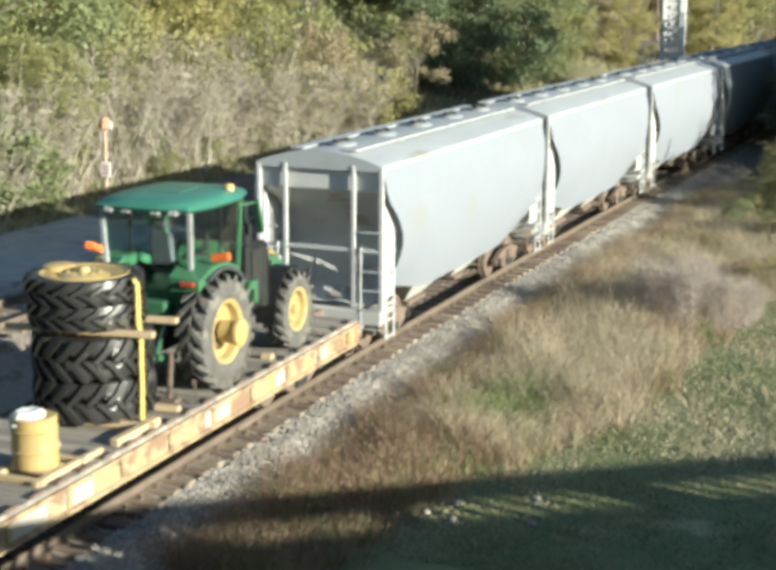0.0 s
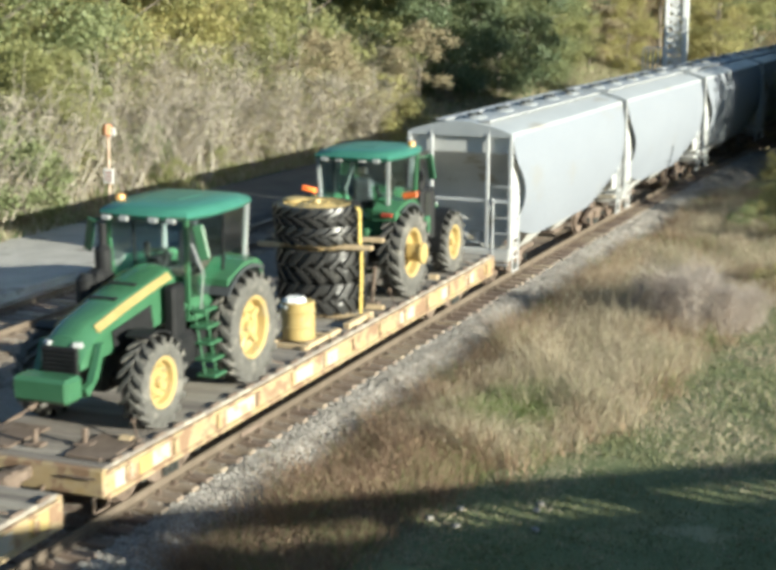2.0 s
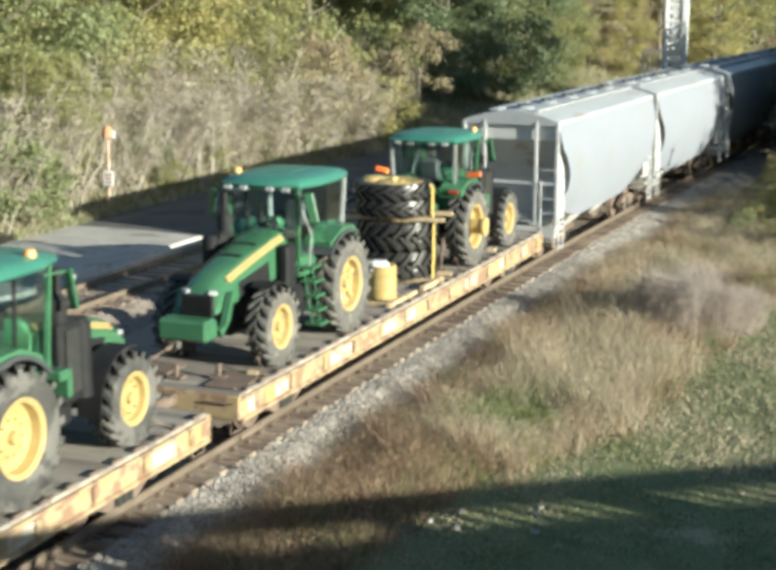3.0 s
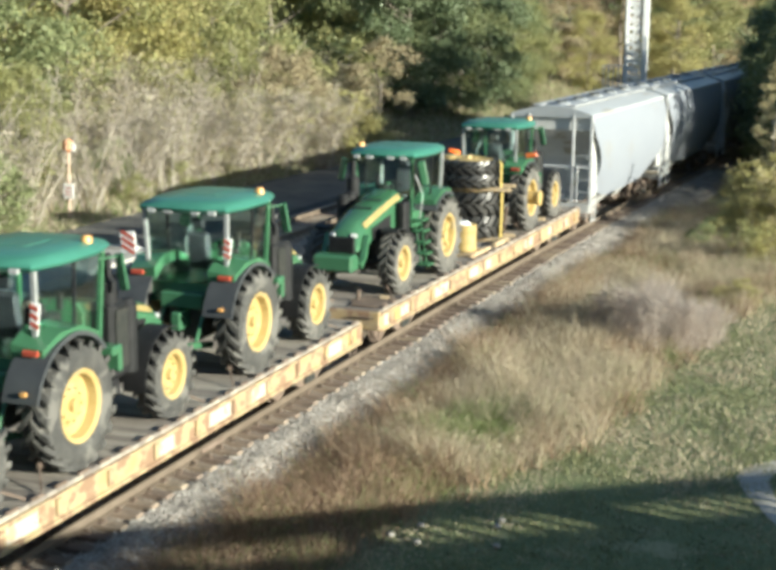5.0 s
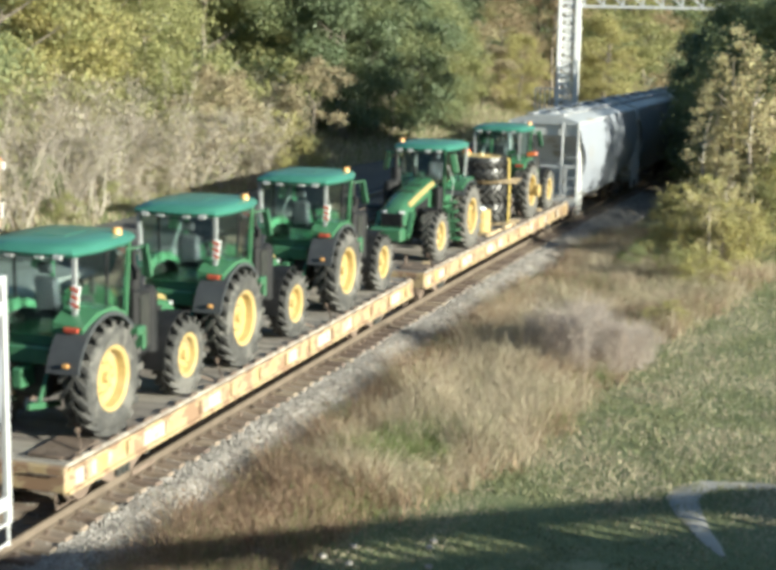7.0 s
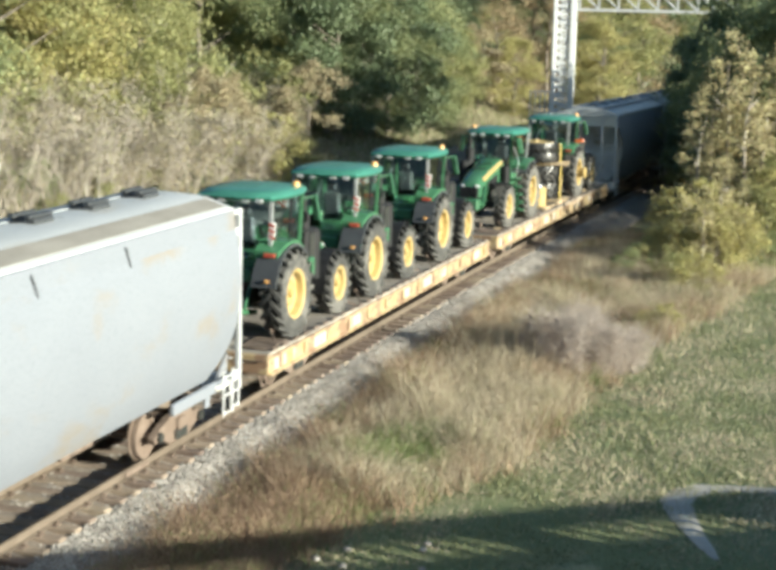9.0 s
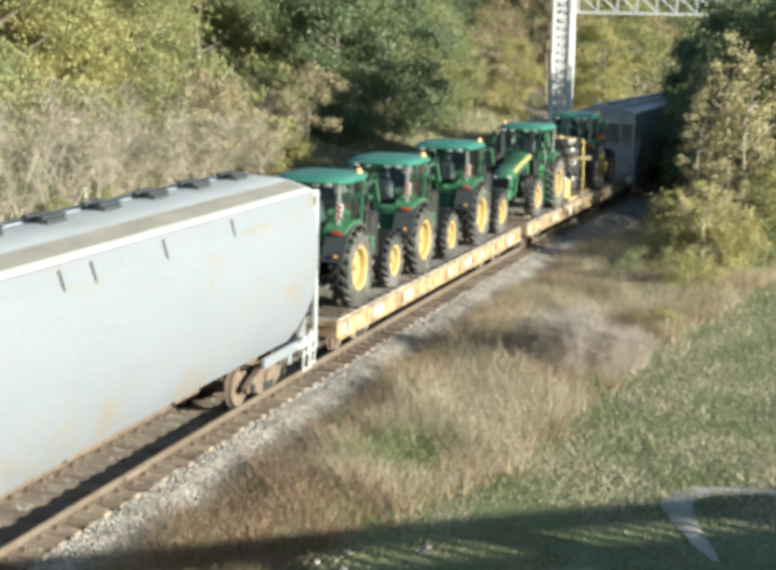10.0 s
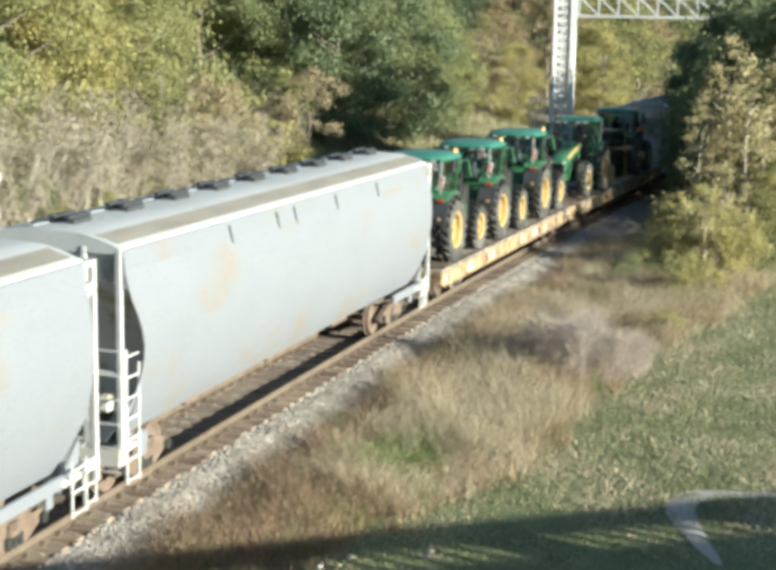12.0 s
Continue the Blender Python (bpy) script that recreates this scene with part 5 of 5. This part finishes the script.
KINDS = {
    "olive": tree("tree", "broadleaf tree in olive and yellow-green autumn leaf", LEAF_OLIVE, 12, 4.2, 0.6, 86, 330, 0.56, 0.095, 11),
    "yellow": tree("tree", "broadleaf tree in yellow autumn leaf", LEAF_YELLOW, 11, 3.6, 0.5, 78, 330, 0.52, 0.092, 12),
    "green": tree("tree", "tall green broadleaf tree with dense crown", LEAF_GREEN, 13, 4.4, 0.8, 90, 330, 0.58, 0.095, 13),
    "dense": tree("tree", "dense dark green tree beside the line", LEAF_GREEN, 13, 4.2, 0.3, 120, 300, 0.6, 0.125, 24),
    "dark": tree("tree", "dark green broadleaf tree in shade", LEAF_DARK, 14, 4.6, 0.5, 94, 300, 0.64, 0.125, 14),
    "tan": tree("tree", "small tree with pale tan seed heads", LEAF_TAN, 6, 2.2, 1.0, 34, 260, 0.27, 0.07, 15),
    "brown": tree("tree", "tall tree in thin brown autumn leaf", LEAF_BROWN, 12, 3.4, 1.0, 70, 130, 0.5, 0.085, 27),
    "stems": bare_bush("leafless pale sapling on the bank", 5.2, 1.5, 320, 25, None, PALE_BARK, 0.012, 0.45),
    "sapling": tree("tree", "slender tree with thin olive-tan leaf", LEAF_SAP, 11, 1.35, 0.8, 70, 42, 0.3, 0.088, 16, PALE_BARK),
    "bush_yellow": tree("bush", "rounded bush in yellow-green leaf", LEAF_YELLOW, 3.2, 1.75, 0.1, 30, 170, 0.27, 0.066, 17, PALE_BARK, "bush"),
    "bush_green": tree("bush", "rounded bush in green leaf", LEAF_GREEN, 2.8, 1.7, 0.1, 30, 170, 0.27, 0.068, 18, PALE_BARK, "bush"),
    "bush_olive": tree("bush", "straggling bush in olive leaf", LEAF_OLIVE, 3.4, 1.9, 0.1, 32, 160, 0.32, 0.066, 19, PALE_BARK, "bush"),
    "burr": bare_bush("fuzzy grey-pink dead weed bush", 1.35, 1.9, 2300, 23, None, BURR, 0.0055, 0.36),
    "bare": bare_bush("leafless grey-brown bush on the bank", 4.2, 2.6, 1700, 21, LEAF_TAN, PALE_BARK, 0.009),
    "bare_leafy": bare_bush("grey-brown bush with a few pale leaves", 3.6, 2.6, 1500, 22, LEAF_OLIVE, PALE_BARK, 0.009),
}
PLANTS = []
pr = random.Random(4)


def band(a0, a1, step, dist, kinds, size, wild=4.0):
    a = a0
    while a > a1:
        PLANTS.append((a + pr.uniform(-0.4, 0.4) * step, dist(a) + pr.uniform(-wild, wild), pr.choice(kinds), size * pr.uniform(0.82, 1.18)))
        a -= step


edge = lambda x: (lambda a: x / max(math.sin(radians(a)), 0.13))
band(39, 3, 1.15, edge(31.5), ["bare", "bare_leafy", "bare", "bare"], 0.8, 1.2)
band(38, 4, 1.2, edge(34.0), ["bare", "bare_leafy", "bare", "bush_olive"], 1.05, 1.5)
band(38, 24, 2.0, edge(38), ["olive", "yellow", "olive", "green"], 0.95, 2)
band(24, 20, 1.8, edge(38.5), ["olive", "green", "olive"], 0.95, 2)
band(20, 11.5, 1.7, edge(40), ["dark", "green", "dark", "olive"], 1.05, 3)
band(11.5, 3.5, 1.3, lambda a: 160, ["brown", "olive", "brown", "brown", "dark"], 1.05, 6)
band(38, 18, 2.2, edge(46), ["olive", "green", "yellow", "olive"], 1.25, 3)
band(19, 4, 1.6, lambda a: 175, ["dark", "olive", "green"], 1.35, 8)
band(40, -10, 2.3, lambda a: 215, ["dark", "green", "olive"], 1.7, 10)
PLANTS += [(20.1, 88, "tan", 0.72), (21.4, 79, "bush_yellow", 1.0), (20.9, 80, "bush_yellow", 0.95), (22.6, 74, "bare", 1.1), (23.6, 73, "bare_leafy", 1.1), (24.6, 71, "bare", 1.1), (25.8, 69, "bare", 1.1), (27.0, 67, "bare", 1.0), (28.2, 65, "bare_leafy", 1.0), (9.0, 140, "yellow", 0.82), (7.6, 146, "brown", 0.95), (7.0, 142, "brown", 0.85), (11.0, 150, "brown", 1.0), (12.2, 128, "yellow", 0.6), (13.0, 132, "brown", 0.8), (13.6, 126, "tan", 0.9), (14.6, 124, "olive", 0.55), (19.0, 97, "dark", 0.7), (18.0, 100, "green", 0.75), (17.0, 103, "dark", 0.7), (16.0, 108, "green", 0.75), (15.2, 114, "olive", 0.7)]
# right of the line: bushes and trees that shade the far end of the train
for k in range(13):
    PLANTS.append((37.2 - k * 1.05 + pr.uniform(-0.4, 0.4), 30.3 / math.sin(radians(37.2 - k * 1.05)) + pr.uniform(-0.4, 1.2), "stems", pr.uniform(0.7, 1.1)))
PLANTS += [(7.7, 53, "bush_green", 0.34), (7.1, 54, "bush_green", 0.37), (5.6, 55, "sapling", 0.34), (4.8, 53.5, "sapling", 0.4), (4.2, 56, "sapling", 0.5), (3.4, 55, "sapling", 0.42), (7.3, 56.5, "bush_green", 0.26), (6.7, 55, "bush_yellow", 0.42), (6.5, 57.5, "bush_green", 0.41), (5.9, 54.5, "bush_yellow", 0.62), (5.9, 60, "bush_yellow", 0.7), (5.2, 54.5, "bush_green", 0.38), (4.4, 54, "bush_yellow", 0.7), (5.0, 58, "bush_yellow", 0.85), (3.7, 54.5, "bush_yellow", 0.72), (2.9, 56, "bush_green", 0.50), (2.0, 57, "bush_green", 0.46), (1.3, 59, "bush_olive", 0.85), (2.6, 60, "bush_yellow", 0.95), (6.3, 43.5, "bush_yellow", 0.22), (5.9, 43, "bush_yellow", 0.26), (6.8, 43, "bush_yellow", 0.2), (5.3, 49.5, "bush_yellow", 0.36), (5.9, 50.5, "bush_olive", 0.36), (4.6, 50, "bush_yellow", 0.4),
           (5.2, 64, "sapling", 0.75), (4.7, 65, "sapling", 0.9), (4.1, 65, "sapling", 1.05), (3.5, 64, "sapling", 0.95), (2.9, 66, "sapling", 0.9), (2.2, 66, "sapling", 1.05), (1.2, 65, "sapling", 0.95), (0.4, 62, "bush_olive", 1.1),
           # trees at negative angles stand unseen, added to deepen that shade
           (3.3, 73, "dense", 0.85), (2.2, 71, "dense", 0.9), (1.0, 70, "dense", 0.9), (-0.4, 70, "dense", 0.9), (2.9, 79, "dense", 0.8), (1.4, 80, "dense", 0.75), (0.3, 84, "dense", 0.7), (-1.4, 80, "dark", 0.7), (-3.5, 82, "green", 0.7), (-6, 84, "dark", 0.7),
           (3.4, 84, "dark", 0.75), (2.0, 86, "dark", 0.75), (0.4, 88, "green", 0.75), (-2.2, 86, "dark", 0.7), (-5, 84, "dark", 0.7),
           (3.2, 100, "dark", 0.62), (1.0, 102, "dark", 0.62), (-1.5, 104, "green", 0.62), (2.6, 120, "dark", 0.62), (0.4, 124, "dark", 0.62), (-3, 120, "dark", 0.62)]
PLANTS += [(4.3, 77, "dense", 0.72), (3.9, 82, "dense", 0.85), (4.2, 83, "dark", 0.6), (3.7, 69, "green", 0.5), (3.9, 90, "dark", 0.7), (3.6, 98, "dark", 0.8)]
band(20.5, 11.0, 0.8, edge(31.5), ["bush_green", "bush_olive", "bush_green"], 0.6, 2)
band(20.5, 11.0, 1.1, edge(34.5), ["green", "olive", "dark"], 0.62, 2)
PLANTS += [(10.5, 38.2, "burr", 0.95), (9.8, 37.6, "burr", 1.15), (9.2, 37.2, "burr", 1.1), (8.5, 37.6, "burr", 0.95), (7.7, 38, "burr", 0.85), (9.3, 39.0, "burr", 1.1), (7.1, 38.5, "burr", 0.75)]
PLANTS += [(34.9, 54.2, "bush_green", 0.9), (35.7, 53.4, "bush_green", 1.2), (36.8, 52.4, "bush_green", 1.2), (34.6, 57.5, "olive", 0.42), (33.6, 59, "olive", 0.4), (27.8, 64.6, "bush_olive", 0.34), (26.1, 68.6, "bush_olive", 0.38), (29.4, 61.4, "bush_olive", 0.3), (24.6, 72.2, "bush_green", 0.45), (24.0, 74, "tan", 0.75), (23.2, 76, "tan", 0.7), (26.5, 73, "bush_olive", 1.0), (30.5, 63, "bush_green", 0.68)]
# unseen wood beyond the road bridge, behind the camera, added to block skylight
for k in range(22):
    w_ = pose(0, 0, 0, 0, 0, 35.4) @ Vector((-30 + k * 4.2, -17.0 - 4.5 * (k % 2), 0))
    PLANTS.append((math.degrees(math.atan2(-w_.x, w_.y)), math.hypot(w_.x, w_.y), ("dark", "dense", "green")[k % 3], 0.62 + 0.04 * (k % 4)))
scatter(KINDS, PLANTS, 6)

# ---- weeds and grass ----
rng = np.random.default_rng(31)


def ground_zs(x, y):
    return np.array([ground_z(a, b) for a, b in zip(x, y)])


def weed_edge(y):
    return np.interp(y, [18, 24, 28, 32, 37, 44, 53, 62], [-8.6, -7.9, -5.9, -5.6, -5.5, -4.1, -2.4, -1.0])


def weeds(name, label, material, n, pick, height, per, seed_heads):
    y = rng.uniform(18, 62, n * 3)
    left = -10.42 + CURVE * np.maximum(y - CURVE_FROM, 0) ** 2 / 2
    x = left + (weed_edge(y) - left + rng.normal(0, 0.25, n * 3)) * rng.random(n * 3)
    f = np.array([noise.noise((a * 0.45, b * 0.32, 9)) for a, b in zip(x, y)])
    keep = pick(x, y, f)
    x, y = x[keep][:n], y[keep][:n]
    z = ground_zs(x, y)
    k = len(x)
    hh = height * (0.55 + 0.6 * np.abs(np.array([noise.noise((a * 0.8, b * 0.8, 2)) for a, b in zip(x, y)])) * 2)
    root = np.repeat(np.stack([x, y, z - 0.03], -1), per, 0) + rng.normal(size=(k * per, 3)) * np.array([0.13, 0.13, 0])
    b = blades(root, 1.0, 0.009, 0.5)
    b[:, 2] = root + (b[:, 2] - root) * np.repeat(hh, per)[:, None]
    tips = b[:, 2][rng.random(k * per) < seed_heads]
    me = cards(name, b, 3, material)
    ob = tagged(new(name, me), label, "weeds", kind="stuff")
    hd = new("seed_heads", cards("seed_heads", small_leaves(tips, 0.02), 3, material))
    hd.parent = ob
    tagged(hd, kind="stuff")


green_free = lambda x, y: (x + 8.0) ** 2 / 0.8 + (y - 28.2) ** 2 / 3.4 > 1
weeds("tan_weeds", "tall dry tan grass and seed heads beside the track", WEED_TAN, 5200, lambda x, y, f: (f + rng.normal(0, 0.18, len(x)) > -0.12) & (y > 25) & (x > -9.6) & green_free(x, y), 0.62, 16, 0.5)
weeds("brown_weeds", "dead brown weeds beside the ballast", WEED_BROWN, 4600, lambda x, y, f: ((x < -8.9) | (y < 25.5) | (f + rng.normal(0, 0.15, len(x)) < -0.02)) & green_free(x, y), 0.6, 15, 0.45)
weeds("green_weeds", "green weeds among the dry grass", WEED_GREEN, 2400, lambda x, y, f: (np.abs(f - 0.22) < 0.1) | (f < -0.25) | (rng.random(len(x)) < 0.12), 0.5, 14, 0.7)

weeds("tall_tan_weeds", "tall pale straw grass standing over the weeds", WEED_TAN, 900, lambda x, y, f: ((x + 8.2) ** 2 / 1.4 + (y - 33.2) ** 2 / 30 < 1) | ((x + 6.6) ** 2 / 0.8 + (y - 30.5) ** 2 / 8 < 1), 1.0, 16, 0.25)
weeds("green_patch", "fresh green weeds in a patch", WEED_GREEN, 8000, lambda x, y, f: (x + 8.0) ** 2 / 0.8 + (y - 28.2) ** 2 / 3.4 < 1, 0.5, 16, 0.6)
n = 150000
gy = 20 + 42 * rng.random(n) ** 1.4
gx = weed_edge(gy) - 0.5 + (9 + 0.1 * gy) * rng.random(n)
gr = np.stack([gx, gy, ground_zs(gx, gy) - 0.01], -1)
dry = 0.55 * np.array([noise.noise((a * 0.7, b * 0.5, 5)) for a, b in zip(gx, gy)]) + rng.normal(0, 0.2, n) - np.clip((27.0 - gy) * 0.14, 0, 0.32) * (gx > -6.0)
path_free = np.ones(n, bool)
for (ax, ay), (bx_, by_) in zip(PATH, PATH[1:]):
    u = np.clip(((gx - ax) * (bx_ - ax) + (gy - ay) * (by_ - ay)) / ((bx_ - ax) ** 2 + (by_ - ay) ** 2), 0, 1)
    path_free &= np.hypot(gx - ax - u * (bx_ - ax), gy - ay - u * (by_ - ay)) > 0.15 + rng.normal(0, 0.1, n)
path_free |= rng.random(n) < np.where(gy < 26.8, 0.6, 0.25)
for nm, lab, mt, sel in (("lawn_grass", "short mown green grass", GRASS, dry < -0.02), ("dry_lawn_grass", "short dry straw-coloured grass", WEED_TAN, dry >= -0.02)):
    tagged(new(nm, cards(nm, blades(gr[sel & path_free], np.where(gy < 26.2, 0.055, 0.1)[sel & path_free], 0.014, 0.55), 3, mt)), lab, "grass", kind="stuff")
# grass on the far bank
n = 40000
by = rng.uniform(36, 130, n)
bx = -29.4 + CURVE * np.maximum(by - CURVE_FROM, 0) ** 2 / 2 - rng.random(n) ** 1.5 * 7
br = np.stack([bx, by, ground_zs(bx, by) - 0.03], -1)
mix_ = rng.random(n)
for nm, lab, mt, sel in (("bank_grass", "rough tan grass on the far bank", WEED_TAN, mix_ < 0.55), ("bank_weeds", "green and olive weeds on the far bank", WEED_GREEN, mix_ >= 0.55)):
    tagged(new(nm, cards(nm, blades(br[sel], 0.42, 0.025, 0.5), 3, mt)), lab, "grass", kind="stuff")

# ---- signal mast with lattice arm over the line ----
mast = thing("signal_gantry", "galvanised lattice signal mast with a truss arm over the tracks", "signal gantry", m=pose(-17.2, 93.5, -0.6, 0, 0, 8))
lg = Shape()
w = 0.56
for a in (-w, w):
    for b in (-w, w):
        q = 0.17 if a > 0 else 0.1
        part("leg", Shape().box((2 * q, 2 * q, 13), (a, b, 6.5), c=0.02), MAST_PAINT, mast)
for k in range(25):
    z = 0.4 + k * 0.5
    for (a, b), (c, d) in (((-w, -w), (w, -w)), ((w, -w), (w, w)), ((w, w), (-w, w)), ((-w, w), (-w, -w))):
        e = 0.5 if k % 2 else 0.0
        lg.rod((a, b, z + e), (c, d, z + 0.5 - e), 0.07, 5)
    lg.box((0.7, 0.06, 0.2), (-0.12, -w - 0.06, z), c=0.01)
part("lattice", lg, MAST_PAINT, mast)
arm = Shape()
for b in (-0.5, 0.5):
    for z in (9.7, 10.9):
        arm.box((15, 0.16, 0.16), (7.5, b, z))
    for k in range(12):
        arm.box((0.12, 0.12, 1.2), (0.9 + k * 1.2, b, 10.3)).rod((0.9 + k * 1.2, b, 10.85), (2.1 + k * 1.2, b, 9.75), 0.06, 5)
part("truss_arm", arm, GALVANISED, mast)
rail = Shape()
for k in range(5):
    rail.rod((-1.9 + k * 0.3, -0.6, 2.6), (-1.9 + k * 0.3, -0.6, 4.6), 0.045, 6)
rail.rod((-1.9, -0.6, 4.6), (-0.6, -0.6, 4.6), 0.045, 6).rod((-1.9, -0.6, 3.3), (-0.6, -0.6, 3.3), 0.03, 6).box((1.5, 1.2, 0.08), (-1.2, 0, 2.6))
tagged(part("service_platform", rail, MAST_PAINT, mast), kind="stuff")
part("platform_leg", Shape().rod((-1.8, 0, 0), (-1.8, 0, 2.6), 0.06), MAST_PAINT, mast)
cab = thing("equipment_cabinet", "grey equipment cabinet at the foot of the signal mast", "cabinet", m=pose(-18.6, 92, -0.6))
part("body", Shape().box((0.9, 0.7, 1.5), (0, 0, 0.75), c=0.02), GALVANISED, cab)
part("lid", Shape().box((1.0, 0.8, 0.06), (0, 0, 1.53), c=0.01), GALVANISED, cab)

# ---- marker post on the far bank ----
mx_, my_ = -29.85, 48.0
mp = thing("marker_post", "faded orange marker post with an orange cap and a white plate", "marker post", m=pose(mx_, my_, ground_z(mx_, my_) - 0.05))
part("post", Shape().lathe([(0.055, 0), (0.055, 2.95), (0.02, 2.96)], 12), POST_PINK, mp, "faded orange-pink post")
part("cap", Shape().lathe([(0.09, 2.75), (0.2, 2.85), (0.2, 3.1), (0.12, 3.22), (0.03, 3.25)], 14), POST_CAP, mp, "orange cap")
part("cap_plate", Shape().box((0.3, 0.06, 0.3), (0.2, -0.05, 2.95), c=0.02), WHITE, mp)
plate = part("plate", Shape().box((0.42, 0.05, 0.55), (0.03, -0.08, 1.3), c=0.01), WHITE, mp, "white warning plate")
for i in range(3):
    part("text_bar", Shape().box((0.26, 0.006, 0.04), (0.03, -0.109, 1.16 + i * 0.13)), RED, plate)

# ---- house glimpsed between the trees ----
hs = thing("house", "white house half hidden behind the trees", "house", m=pose(-49.5, 104, ground_z(-49.5, 104), 0, 0, 20))
part("wall", Shape().box((8, 7, 5.4), (0, 0, 2.7)), WHITE, hs)
part("roof", Shape().prism([(-4.5, 5.3), (4.5, 5.3), (0, 8)], -3.9, 3.9, "y"), FENDER_GREY, hs)
for x in (-2, 2):
    wd = part("window", Shape().box((1.1, 0.1, 1.4), (x, -3.53, 3.6), c=0.01), WHITE, hs)
    part("pane", Shape().box((0.9, 0.02, 1.2), (x, -3.59, 3.6)), BLACK, wd)

# ---- the road bridge that the camera stands on ----
BR = pose(0.0, 0.0, 0.0, 0, 0, 35.4)     # local x runs along the bridge, local y towards the view
br_ = thing("road_bridge", "concrete road bridge with an open balustrade", "bridge", kind="structure", m=BR)
part("deck", Shape().box((120, 10, 0.9), (0, -4.85, 6.0), c=0.03), CONCRETE, br_)
TOPZ = 7.34
for y in (0.22, -9.9):
    part("kerb_beam", Shape().box((120, 0.3, 0.25), (0, y, 6.54), c=0.02), CONCRETE, br_)
    part("top_rail", Shape().box((120, 0.26, 0.34), (0, y, TOPZ - 0.17), c=0.03), CONCRETE, br_)
me = Shape().box((0.2, 0.08, 0.37), c=0.01).mesh("baluster", CONCRETE, False)
me_post = Shape().box((1.3, 0.2, 0.37), c=0.01).mesh("pier_block", CONCRETE, False)
for y in (0.22, -9.9):
    for i in range(-14, 7):
        x0 = 30.05 + 4.78 * i
        for k in range(-1, 6):
            b = new("pier_block" if k < 0 else "baluster", me_post if k < 0 else me)
            b.parent = br_
            b.matrix_basis = pose(x0 if k < 0 else x0 + 1.065 + 0.53 * k, y, 6.833)
for x in (-58, -39, 16, 38, 58):
    part("pier", Shape().box((1.2, 9, 6.4), (x, -4.8, 2.35), c=0.05), CONCRETE, br_)

# small litter and stones in the verge
lt = random.Random(8)
for i in range(14):
    x, y = lt.uniform(-10.2, -6.0), lt.uniform(21.5, 24.5)
    ob = tagged(new("pale_stone", Shape().lathe([(0.02, -0.03), (0.07, 0), (0.06, 0.04), (0.02, 0.06)], 7).mesh("pale_stone", STONE)), "pale stone lying in the shaded verge", "stone", "stones in the verge")
    ob.matrix_basis = pose(x, y, ground_z(x, y) + 0.03, 0, 0, lt.uniform(0, 360))

motions()
